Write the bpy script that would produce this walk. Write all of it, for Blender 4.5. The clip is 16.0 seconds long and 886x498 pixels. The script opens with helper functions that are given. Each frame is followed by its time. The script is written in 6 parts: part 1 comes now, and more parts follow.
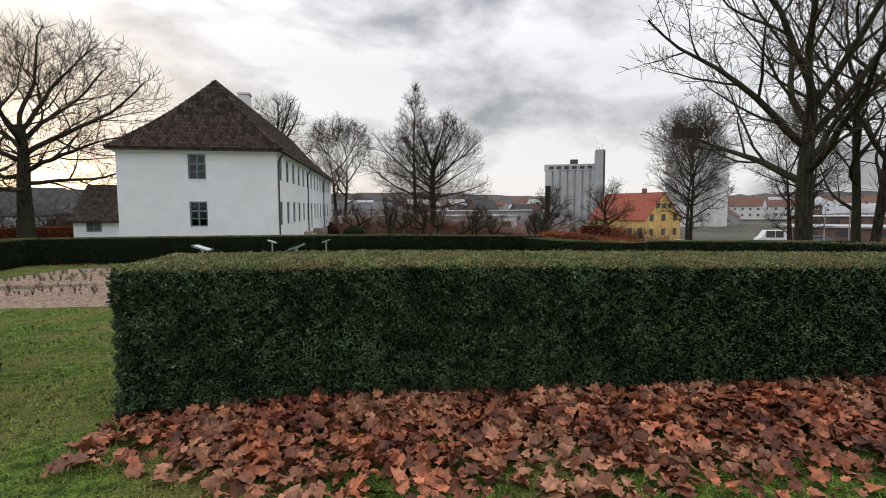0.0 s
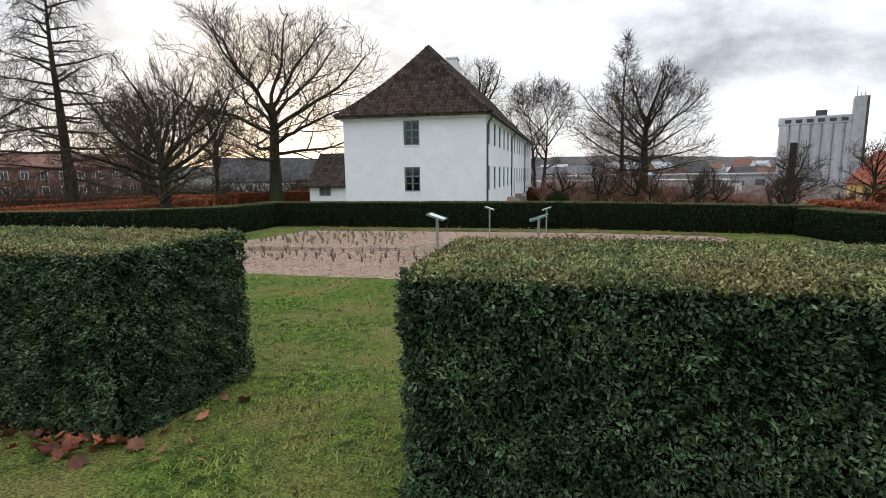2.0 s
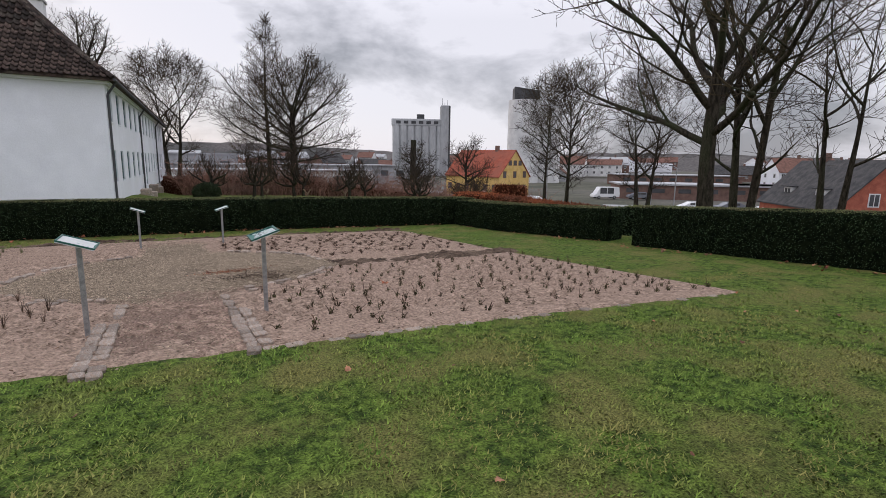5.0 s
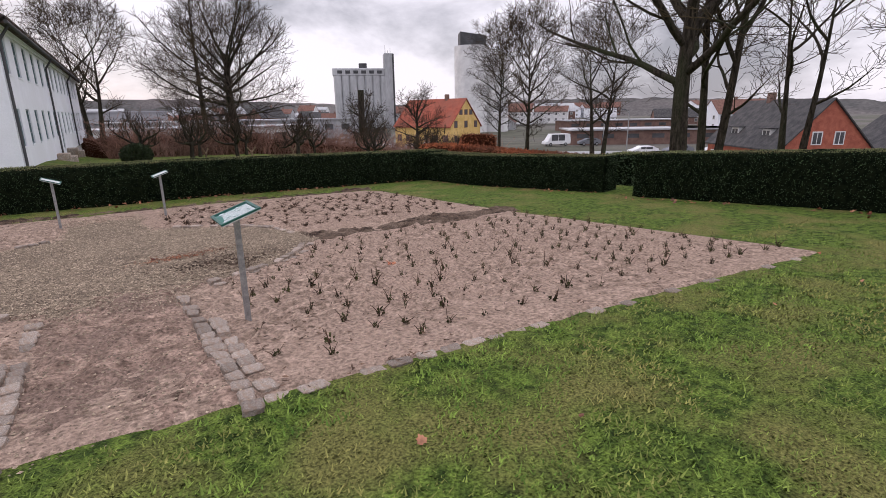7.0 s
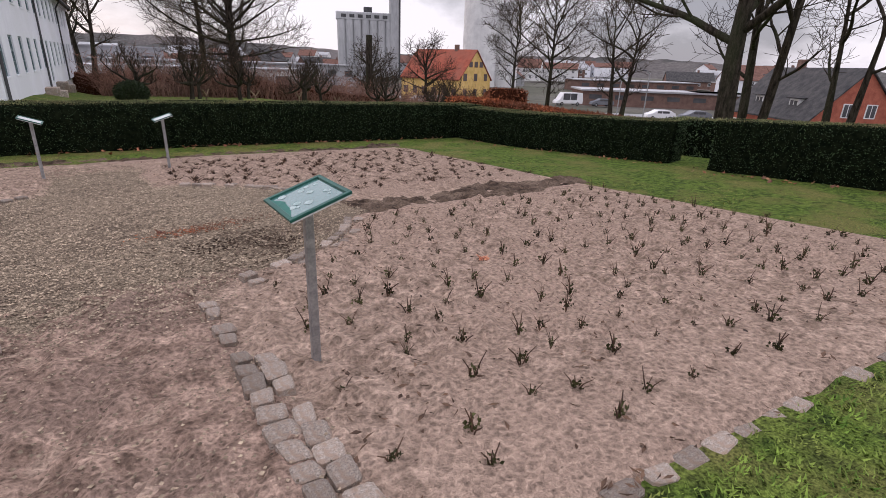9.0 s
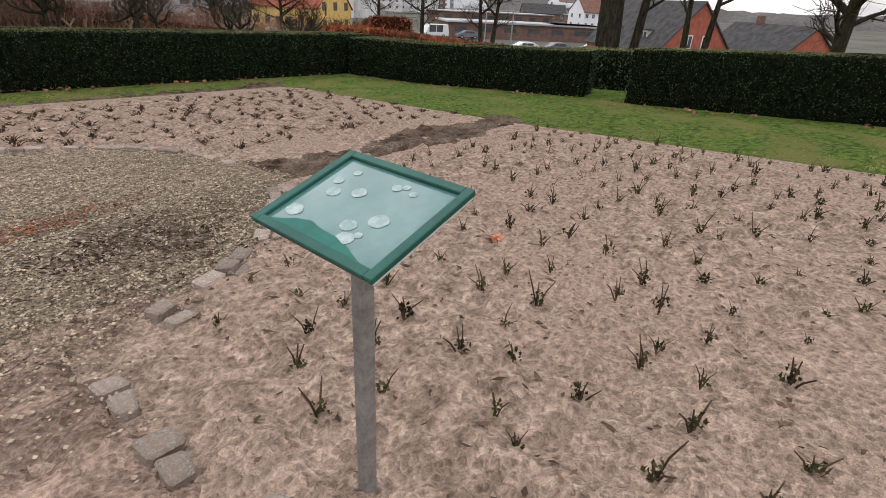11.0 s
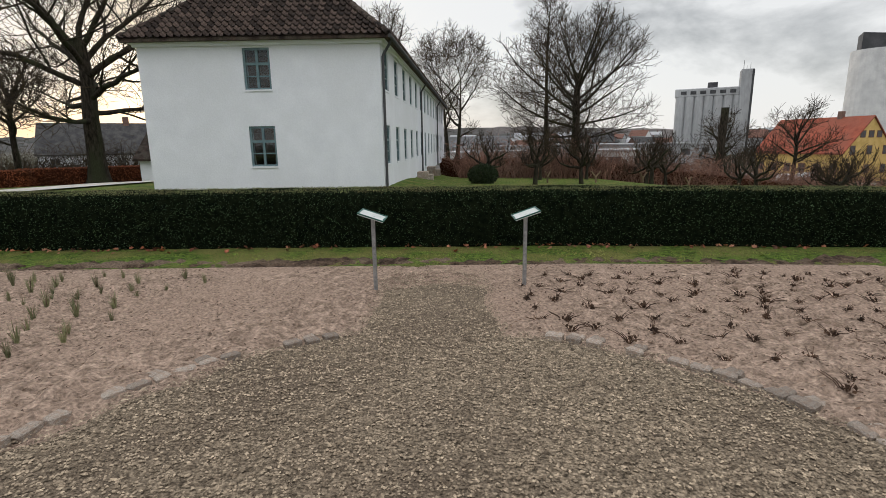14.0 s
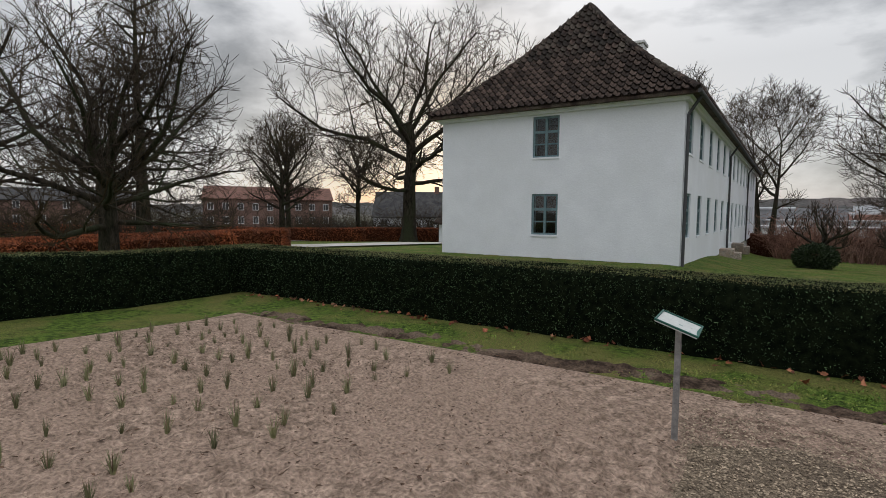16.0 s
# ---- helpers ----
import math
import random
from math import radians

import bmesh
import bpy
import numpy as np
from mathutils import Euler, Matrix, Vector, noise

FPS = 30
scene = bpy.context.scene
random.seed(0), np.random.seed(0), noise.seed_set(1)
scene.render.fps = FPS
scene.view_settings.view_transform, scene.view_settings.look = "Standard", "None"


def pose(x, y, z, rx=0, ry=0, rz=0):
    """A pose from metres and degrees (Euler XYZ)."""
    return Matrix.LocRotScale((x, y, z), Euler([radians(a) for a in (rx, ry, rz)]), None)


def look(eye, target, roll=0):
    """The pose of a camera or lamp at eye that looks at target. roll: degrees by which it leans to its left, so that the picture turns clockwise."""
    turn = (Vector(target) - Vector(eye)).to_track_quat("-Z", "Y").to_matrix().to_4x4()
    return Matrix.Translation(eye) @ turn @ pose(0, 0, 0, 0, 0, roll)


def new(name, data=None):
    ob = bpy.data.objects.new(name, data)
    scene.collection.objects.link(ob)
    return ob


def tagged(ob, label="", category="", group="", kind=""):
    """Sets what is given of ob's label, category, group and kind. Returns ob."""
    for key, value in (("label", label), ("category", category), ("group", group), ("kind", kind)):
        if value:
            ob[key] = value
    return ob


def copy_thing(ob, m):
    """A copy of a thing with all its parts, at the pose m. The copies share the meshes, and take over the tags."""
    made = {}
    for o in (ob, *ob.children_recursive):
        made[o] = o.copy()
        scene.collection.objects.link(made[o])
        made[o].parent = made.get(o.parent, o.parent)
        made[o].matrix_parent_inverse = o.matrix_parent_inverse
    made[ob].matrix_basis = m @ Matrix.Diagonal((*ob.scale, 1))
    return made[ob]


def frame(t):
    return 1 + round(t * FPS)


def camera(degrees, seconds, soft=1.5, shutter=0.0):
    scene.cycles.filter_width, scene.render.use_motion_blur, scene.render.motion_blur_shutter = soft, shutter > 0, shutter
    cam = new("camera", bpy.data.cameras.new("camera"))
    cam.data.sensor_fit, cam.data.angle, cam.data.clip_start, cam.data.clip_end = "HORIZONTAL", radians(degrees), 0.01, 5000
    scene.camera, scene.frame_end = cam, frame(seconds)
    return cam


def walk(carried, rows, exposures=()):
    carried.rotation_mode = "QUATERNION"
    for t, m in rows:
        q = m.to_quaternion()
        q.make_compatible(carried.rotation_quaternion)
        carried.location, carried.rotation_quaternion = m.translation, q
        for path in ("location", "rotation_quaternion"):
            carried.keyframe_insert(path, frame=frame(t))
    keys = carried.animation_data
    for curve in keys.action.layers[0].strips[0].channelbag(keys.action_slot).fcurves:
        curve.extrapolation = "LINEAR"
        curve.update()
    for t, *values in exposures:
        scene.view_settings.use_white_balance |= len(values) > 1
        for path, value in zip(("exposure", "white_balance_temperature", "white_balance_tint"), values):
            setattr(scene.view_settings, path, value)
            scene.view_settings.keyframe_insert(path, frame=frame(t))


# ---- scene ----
cam = camera(82.6, 16.0, soft=0.85)
PATH = [
    (0, (-0.184, -0.54, 1.644), (0.181, 1.42, 1.475), -0.2),
    (0.5, (-0.471, -0.107, 1.65), (-0.382, 1.884, 1.488), 0.1),
    (1, (-0.697, 0.352, 1.664), (-0.887, 2.335, 1.49), -0.5),
    (1.5, (-0.975, 0.81, 1.637), (-1.305, 2.766, 1.383), -0.8),
    (2, (-1.205, 1.268, 1.609), (-1.579, 3.21, 1.31), -0.8),
    (2.5, (-1.47, 1.757, 1.603), (-1.861, 3.695, 1.3), -1.1),
    (3, (-1.765, 2.174, 1.623), (-2.169, 4.11, 1.324), -1.5),
    (3.5, (-1.942, 2.605, 1.622), (-2.259, 4.557, 1.327), -1.2),
    (4, (-2.095, 3.139, 1.603), (-1.928, 5.107, 1.285), 0.4),
    (4.5, (-2.073, 3.474, 1.631), (-1.407, 5.334, 1.319), 0.8),
    (5, (-2.115, 3.835, 1.687), (-1.174, 5.566, 1.345), 0.9),
    (7.5, (-2.06, 6.088, 1.567), (-0.979, 7.672, 1.0), -0.4),
    (8, (-2.071, 6.568, 1.536), (-1.05, 8.175, 0.925), 0.4),
    (8.5, (-2.039, 7.036, 1.499), (-1.05, 8.653, 0.86), 1.3),
    (9, (-2.011, 7.433, 1.481), (-0.94, 8.975, 0.793), 2.1),
    (9.2, (-2.044, 7.607, 1.469), (-0.92, 9.1, 0.756), 2.7),
    (11.3, (-1.8, 9.213, 1.249), (-0.41, 10.347, 0.365), 3.0),
    (11.5, (-1.704, 9.407, 1.239), (-0.338, 10.602, 0.397), 1.5),
    (12, (-1.754, 9.796, 1.262), (-0.594, 11.267, 0.561), -1.7),
    (12.5, (-1.807, 10.317, 1.287), (-1.017, 12.077, 0.76), -1.2),
    (13, (-1.837, 10.758, 1.341), (-1.594, 12.691, 0.89), 1.6),
    (13.5, (-1.926, 11.264, 1.313), (-2.003, 13.211, 0.861), 1.2),
    (14, (-1.891, 11.638, 1.28), (-1.917, 13.595, 0.868), -0.9),
    (14.5, (-1.86, 12.163, 1.272), (-1.936, 14.107, 0.809), -0.5),
    (15, (-2.022, 12.629, 1.318), (-2.308, 14.594, 1.075), -1.8),
    (15.5, (-2.154, 12.984, 1.32), (-2.804, 14.872, 1.202), -0.4),
    (16, (-2.336, 13.321, 1.284), (-3.381, 15.021, 1.14), 0.5),
]
walk(cam, [(t, look(eye, target, roll)) for t, eye, target, roll in PATH],
     [(0, -0.15, 6800, 12), (1.5, -0.08, 6600, 11), (2.5, 0.34, 6500, 11), (3.5, 0.20, 6500, 12), (5, -0.20, 6500, 17), (7.5, 0.05, 6600, 23), (9, 0.0, 6600, 23),
      (11.5, 0.15, 6900, 12), (12.5, 0.12, 6800, 12), (13, -0.22, 6900, 11), (14.5, -0.15, 6700, 9), (15, -0.33, 6600, 10), (16, -0.48, 6700, 10)])

# ---- world, sun, light ----
world = bpy.data.worlds.new("overcast_sky")
scene.world = world
world.use_nodes = True
wn, wl = world.node_tree.nodes, world.node_tree.links
wn.clear()


def wnode(kind, **kw):
    n = wn.new(kind)
    for k, v in kw.items():
        n.inputs[k].default_value = v
    return n


sky = wn.new("ShaderNodeTexSky")
sky.sky_type = "NISHITA"
sky.sun_disc = False
SUN_EL, SUN_AZ = radians(9), math.atan2(-27, 48)
sky.sun_elevation, sky.sun_rotation = SUN_EL, SUN_AZ
co = wn.new("ShaderNodeTexCoord")
sep = wn.new("ShaderNodeSeparateXYZ")
wl.new(co.outputs["Generated"], sep.inputs[0])
mapn = wn.new("ShaderNodeMapping")
mapn.inputs["Scale"].default_value = (1.1, 1.1, 2.4)
wl.new(co.outputs["Generated"], mapn.inputs[0])
nz = wnode("ShaderNodeTexNoise", Scale=3.0, Detail=9.0, Roughness=0.56, Distortion=0.15)
wl.new(mapn.outputs[0], nz.inputs["Vector"])
ramp = wn.new("ShaderNodeValToRGB")
ramp.color_ramp.elements[0].position, ramp.color_ramp.elements[0].color = 0.36, (0.36, 0.385, 0.43, 1)
ramp.color_ramp.elements[1].position, ramp.color_ramp.elements[1].color = 0.56, (0.95, 0.98, 1.04, 1)
wl.new(nz.outputs["Fac"], ramp.inputs[0])
# an overcast sky is brighter towards the zenith
zr = wn.new("ShaderNodeMapRange")
zr.inputs["From Min"].default_value, zr.inputs["From Max"].default_value = 0.25, 1.0
zr.inputs["To Min"].default_value, zr.inputs["To Max"].default_value = 1.0, 2.6
wl.new(sep.outputs["Z"], zr.inputs["Value"])
mul = wn.new("ShaderNodeMix")
mul.data_type, mul.blend_type = "RGBA", "MULTIPLY"
mul.inputs["Factor"].default_value = 1.0
wl.new(ramp.outputs[0], mul.inputs["A"])
wl.new(zr.outputs[0], mul.inputs["B"])
bg_cloud, bg_sky = wnode("ShaderNodeBackground", Strength=0.92), wnode("ShaderNodeBackground", Strength=0.019)
wl.new(mul.outputs["Result"], bg_cloud.inputs[0])
wl.new(sky.outputs[0], bg_sky.inputs[0])
add = wn.new("ShaderNodeAddShader")
wl.new(bg_cloud.outputs[0], add.inputs[0])
wl.new(bg_sky.outputs[0], add.inputs[1])
wo = wn.new("ShaderNodeOutputWorld")
wl.new(add.outputs[0], wo.inputs[0])

sun = new("sun", bpy.data.lights.new("sun", "SUN"))
sun.data.energy, sun.data.angle, sun.data.color = 0.5, radians(25), (1.0, 0.9, 0.76)
sun.matrix_world = look((-27, 48, 60 * math.tan(SUN_EL)), (0, 0, 0))

# ---- materials ----


def mat(name, a, b, scale=8.0, rough=0.8, bump=0.2, fine=60.0, contrast=0.2, c=None, large=0.6, metal=0.0, island=0.0, stretch=None,
        objrand=0.0, bumpdist=0.01, lo=0.35, hi=0.65, spec=0.3):
    """Two colours mixed by noise, with a third in large blotches, fine grain, and bump."""
    m = bpy.data.materials.new(name)
    m.use_nodes = True
    n, l = m.node_tree.nodes, m.node_tree.links
    p = n["Principled BSDF"]
    tc = n.new("ShaderNodeTexCoord")
    vec = tc.outputs["Object"]
    if stretch:
        mp = n.new("ShaderNodeMapping")
        mp.inputs["Scale"].default_value = stretch
        l.new(vec, mp.inputs[0])
        vec = mp.outputs[0]
    t1, t2, t3 = (n.new("ShaderNodeTexNoise") for _ in range(3))
    for t, s, d in ((t1, scale, 6), (t2, fine, 3), (t3, large, 3)):
        t.inputs["Scale"].default_value, t.inputs["Detail"].default_value = s, d
        l.new(vec, t.inputs["Vector"])
    r = n.new("ShaderNodeValToRGB")
    r.color_ramp.elements[0].position, r.color_ramp.elements[0].color = lo, (*a, 1)
    r.color_ramp.elements[1].position, r.color_ramp.elements[1].color = hi, (*b, 1)
    l.new(t1.outputs["Fac"], r.inputs[0])
    col = r.outputs[0]

    def mix(fac, x, y, kind="MIX"):
        q = n.new("ShaderNodeMix")
        q.data_type, q.blend_type = "RGBA", kind
        for s, v in ((q.inputs["Factor"], fac), (q.inputs["A"], x), (q.inputs["B"], y)):
            if isinstance(v, (int, float, tuple)):
                s.default_value = v
            else:
                l.new(v, s)
        return q.outputs["Result"]

    if c:
        r3 = n.new("ShaderNodeMapRange")
        r3.inputs["From Min"].default_value, r3.inputs["From Max"].default_value = 0.45, 0.62
        l.new(t3.outputs["Fac"], r3.inputs["Value"])
        col = mix(r3.outputs[0], col, (*c, 1))
    g = n.new("ShaderNodeMapRange")
    g.inputs["From Min"].default_value, g.inputs["From Max"].default_value = 0.3, 0.7
    g.inputs["To Min"].default_value, g.inputs["To Max"].default_value = 1 - contrast, 1 + contrast
    l.new(t2.outputs["Fac"], g.inputs["Value"])
    col = mix(1.0, col, g.outputs[0], "MULTIPLY")
    for amount, source in ((island, "g"), (objrand, "o")):
        if amount:
            src = n.new("ShaderNodeNewGeometry").outputs["Random Per Island"] if source == "g" else n.new("ShaderNodeObjectInfo").outputs["Random"]
            k = n.new("ShaderNodeMapRange")
            k.inputs["To Min"].default_value, k.inputs["To Max"].default_value = 1 - amount, 1 + amount
            l.new(src, k.inputs["Value"])
            col = mix(1.0, col, k.outputs[0], "MULTIPLY")
    l.new(col, p.inputs["Base Color"])
    p.inputs["Specular IOR Level"].default_value = spec
    p.inputs["Roughness"].default_value, p.inputs["Metallic"].default_value = rough, metal
    if bump:
        bp = n.new("ShaderNodeBump")
        bp.inputs["Strength"].default_value, bp.inputs["Distance"].default_value = bump, bumpdist
        l.new(t2.outputs["Fac"], bp.inputs["Height"])
        l.new(bp.outputs[0], p.inputs["Normal"])
    return m


GRASS = mat("lawn_soil", (0.030, 0.055, 0.011), (0.130, 0.195, 0.034), 12, 0.9, 0.9, 70, 0.7, (0.150, 0.150, 0.046), 1.3, bumpdist=0.04, spec=0.1)
BLADE = mat("grass_blade", (0.056, 0.122, 0.016), (0.190, 0.275, 0.050), 9, 0.6, 0, 34, 0.3, (0.220, 0.210, 0.064), 1.1, island=0.38, spec=0.12)
FARGROUND = mat("far_ground", (0.05, 0.055, 0.035), (0.10, 0.095, 0.07), 0.15, 0.95, 0, 2, 0.3, (0.12, 0.11, 0.10), 0.02)
SAND = mat("sand", (0.262, 0.188, 0.142), (0.50, 0.367, 0.286), 10, 0.95, 1.0, 34, 0.42, (0.40, 0.290, 0.224), 0.8, bumpdist=0.085, spec=0.1)
TROD = mat("trodden_sand", (0.175, 0.118, 0.090), (0.430, 0.305, 0.238), 7, 0.95, 1.0, 38, 0.5, (0.235, 0.165, 0.130), 1.5, bumpdist=0.06, spec=0.1)
GRAVEL = mat("gravel", (0.110, 0.084, 0.060), (0.36, 0.285, 0.205), 30, 0.9, 1.0, 70, 0.65, (0.165, 0.126, 0.092), 0.75, bumpdist=0.03, spec=0.15)
PEBBLE = mat("pebble", (0.130, 0.098, 0.068), (0.380, 0.300, 0.215), 20, 0.8, 0.2, 90, 0.2, island=0.55, spec=0.2)
SOIL = mat("bare_soil", (0.032, 0.021, 0.015), (0.130, 0.090, 0.065), 8, 0.95, 1.0, 40, 0.5, (0.175, 0.128, 0.095), 1.8, bumpdist=0.05, spec=0.1)
STONE = mat("granite_sett", (0.215, 0.178, 0.150), (0.44, 0.380, 0.325), 16, 0.85, 0.6, 80, 0.35, (0.30, 0.225, 0.175), 4, objrand=0.3, spec=0.2)
# near-black hedge core: the shade between the sprays is put into its colour
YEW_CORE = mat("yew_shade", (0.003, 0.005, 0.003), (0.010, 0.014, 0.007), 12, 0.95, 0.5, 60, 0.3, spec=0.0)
YEW = mat("yew_needles", (0.019, 0.040, 0.019), (0.086, 0.137, 0.064), 5, 0.5, 0, 30, 0.25, island=0.65, spec=0.22)
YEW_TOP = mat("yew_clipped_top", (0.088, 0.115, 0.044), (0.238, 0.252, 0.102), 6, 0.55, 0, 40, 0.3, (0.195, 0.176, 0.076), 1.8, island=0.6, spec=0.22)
LEAF = mat("fallen_leaf", (0.070, 0.020, 0.012), (0.40, 0.130, 0.060), 5, 0.6, 0.4, 30, 0.4, (0.34, 0.16, 0.09), 1.8, objrand=0.65, island=0.65)
BARK = mat("bark", (0.016, 0.013, 0.010), (0.060, 0.050, 0.038), 9, 0.95, 0.9, 40, 0.35, (0.042, 0.047, 0.026), 0.8, stretch=(1, 1, 0.25), bumpdist=0.03, spec=0.1)
TWIG = mat("twig", (0.022, 0.017, 0.013), (0.062, 0.047, 0.036), 1.5, 0.9, 0, 20, 0.2, (0.066, 0.050, 0.027), 0.4, spec=0.1)
TWIG_RED = mat("red_brown_twig", (0.155, 0.082, 0.060), (0.32, 0.175, 0.130), 0.8, 0.9, 0, 20, 0.3, (0.21, 0.128, 0.098), 0.15, island=0.45, spec=0.1)
BEECH = mat("beech_dry_leaf", (0.20, 0.055, 0.022), (0.40, 0.125, 0.048), 2, 0.8, 0, 20, 0.3, (0.16, 0.06, 0.03), 0.5, island=0.5)
# dark brown core colour paints the shade behind the beech leaves
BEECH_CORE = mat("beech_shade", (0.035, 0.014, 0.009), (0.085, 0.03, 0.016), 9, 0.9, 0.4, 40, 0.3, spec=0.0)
IVY = mat("ivy", (0.014, 0.026, 0.010), (0.035, 0.055, 0.020), 6, 0.6, 0, 30, 0.3, island=0.4)
WHITE = mat("limewash", (0.78, 0.80, 0.85), (0.83, 0.85, 0.90), 1.6, 0.9, 0.35, 24, 0.03, (0.77, 0.79, 0.83), 0.35, bumpdist=0.02)
TILE = mat("clay_pantile", (0.020, 0.014, 0.012), (0.085, 0.057, 0.046), 3.4, 0.85, 0.3, 30, 0.45, (0.080, 0.066, 0.053), 2.4, island=0.65, objrand=0.6, spec=0.2)
REDTILE = mat("red_roof_tile", (0.24, 0.055, 0.032), (0.36, 0.092, 0.050), 1.2, 0.8, 0.4, 12, 0.2, (0.26, 0.08, 0.05), 0.3)
DARKROOF = mat("dark_roof", (0.035, 0.035, 0.038), (0.075, 0.072, 0.070), 1.5, 0.8, 0.3, 10, 0.25)
BROWNROOF = mat("brown_roof", (0.12, 0.06, 0.045), (0.20, 0.10, 0.075), 1.5, 0.8, 0.3, 10, 0.25)
BRICK = mat("red_brick", (0.30, 0.085, 0.055), (0.42, 0.13, 0.08), 2, 0.85, 0.4, 14, 0.2)
BROWNBRICK = mat("brown_brick", (0.14, 0.085, 0.070), (0.21, 0.13, 0.105), 1, 0.9, 0.4, 10, 0.2)
YELLOW = mat("yellow_limewash", (0.56, 0.37, 0.12), (0.68, 0.47, 0.18), 1, 0.9, 0.2, 10, 0.08)
CONCRETE = mat("silo_concrete", (0.36, 0.37, 0.38), (0.52, 0.53, 0.54), 0.12, 0.9, 0.2, 1.2, 0.12, (0.30, 0.30, 0.31), 0.06, stretch=(1, 1, 0.3))
PALE = mat("pale_render", (0.58, 0.58, 0.58), (0.72, 0.72, 0.71), 0.5, 0.85, 0.1, 5, 0.06)
DARKMETAL = mat("dark_cladding", (0.045, 0.047, 0.05), (0.085, 0.085, 0.09), 0.5, 0.6, 0.1, 5, 0.1)
PAINT = mat("blue_green_paint", (0.120, 0.185, 0.205), (0.165, 0.240, 0.260), 6, 0.5, 0.15, 60, 0.12)
ZINC = mat("galvanised_steel", (0.30, 0.31, 0.32), (0.44, 0.45, 0.46), 25, 0.45, 0.1, 90, 0.12, metal=0.75)
FRAMEGREEN = mat("green_enamel", (0.006, 0.072, 0.056), (0.010, 0.098, 0.074), 8, 0.45, 0.08, 90, 0.1, spec=0.4)
WORN = mat("weathered_panel", (0.060, 0.165, 0.155), (0.090, 0.210, 0.196), 5, 0.2, 0.03, 40, 0.06, (0.076, 0.188, 0.175), 6, spec=0.5)
WORN.node_tree.nodes["Principled BSDF"].inputs["Coat Weight"].default_value = 1.0
WORN.node_tree.nodes["Principled BSDF"].inputs["Coat IOR"].default_value = 1.7
PANEL = mat("pale_panel", (0.52, 0.54, 0.52), (0.64, 0.66, 0.64), 6, 0.3, 0.05, 40, 0.08, (0.56, 0.58, 0.56), 5, spec=0.5)
PATCH = mat("pale_deposit", (0.24, 0.34, 0.33), (0.40, 0.48, 0.47), 40, 0.5, 0.2, 90, 0.15)
DARKGREEN = mat("exposed_backing", (0.012, 0.12, 0.095), (0.02, 0.155, 0.12), 8, 0.5, 0.1, 60, 0.1)
PAVING = mat("light_paving", (0.36, 0.34, 0.31), (0.50, 0.48, 0.45), 0.8, 0.9, 0.2, 12, 0.12)
ASPHALT = mat("wet_asphalt", (0.20, 0.205, 0.215), (0.30, 0.305, 0.315), 0.5, 0.35, 0.1, 10, 0.15)
CARWHITE = mat("white_car_paint", (0.72, 0.73, 0.74), (0.78, 0.79, 0.80), 1, 0.25, 0, 10, 0.03)
CARGREY = mat("grey_car_paint", (0.16, 0.17, 0.19), (0.20, 0.21, 0.23), 1, 0.25, 0, 10, 0.03)
RUBBER = mat("rubber", (0.012, 0.012, 0.013), (0.02, 0.02, 0.021), 5, 0.8, 0.1, 50, 0.1)
GREENPLANT = mat("rose_leaf", (0.028, 0.030, 0.012), (0.085, 0.082, 0.034), 12, 0.7, 0, 40, 0.2, objrand=0.6, spec=0.1)
BROWNSTEM = mat("brown_stem", (0.040, 0.022, 0.014), (0.110, 0.064, 0.040), 12, 0.8, 0, 40, 0.2, objrand=0.4, island=0.4)
STRAW = mat("straw_stem", (0.15, 0.105, 0.065), (0.28, 0.20, 0.13), 12, 0.8, 0, 40, 0.2, objrand=0.4)
SAGE = mat("sage_green_leaf", (0.155, 0.168, 0.085), (0.29, 0.285, 0.16), 12, 0.7, 0, 40, 0.2, objrand=0.35, spec=0.15)
# grey-brown bare woodland, kept pale: some distance haze is in the colour
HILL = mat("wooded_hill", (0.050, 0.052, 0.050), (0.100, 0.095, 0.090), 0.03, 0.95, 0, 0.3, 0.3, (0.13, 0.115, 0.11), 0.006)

GLASS = bpy.data.materials.new("window_glass")
GLASS.use_nodes = True
gp = GLASS.node_tree.nodes["Principled BSDF"]
gp.inputs["Base Color"].default_value, gp.inputs["Roughness"].default_value = (0.75, 0.82, 0.84, 1), 0.03
gp.inputs["Transmission Weight"].default_value, gp.inputs["IOR"].default_value = 1.0, 1.45

# ---- helpers of this scene ----


def sm(t):
    t = min(max(t, 0.0), 1.0)
    return t * t * (3 - 2 * t)


def ground(x, y):
    """Height of the ground; works on numbers and arrays."""
    x, y = np.asarray(x, float), np.asarray(y, float)
    a = np.interp(y, [2.4, 8, 13, 18, 22, 28, 43, 60], [0.25, 0.06, -0.25, -0.48, -0.52, -0.55, -1.2, -1.9])
    b = np.interp(y, [2.4, 8, 13, 18, 22, 29, 36, 60], [0.25, 0.06, -0.25, -0.48, -0.50, -0.24, -0.26, -1.3])
    w = np.clip((x + 4.4) / 3.0, 0, 1)
    z = a * w + b * (1 - w) - 0.018 * np.clip(x, 0, 12)
    z = z - 0.13 * np.clip(x - 10.5, 0, 80) * np.clip((y + 25) / 15, 0, 1)
    z = z - 0.09 * np.clip(y - 60, 0, 80) * w - 0.03 * np.clip(-13 - x, 0, 25)
    return np.maximum(z, -5.2)


def sm_a(t):
    return t * t * (3 - 2 * t)


def gz(x, y):
    return float(ground(x, y))


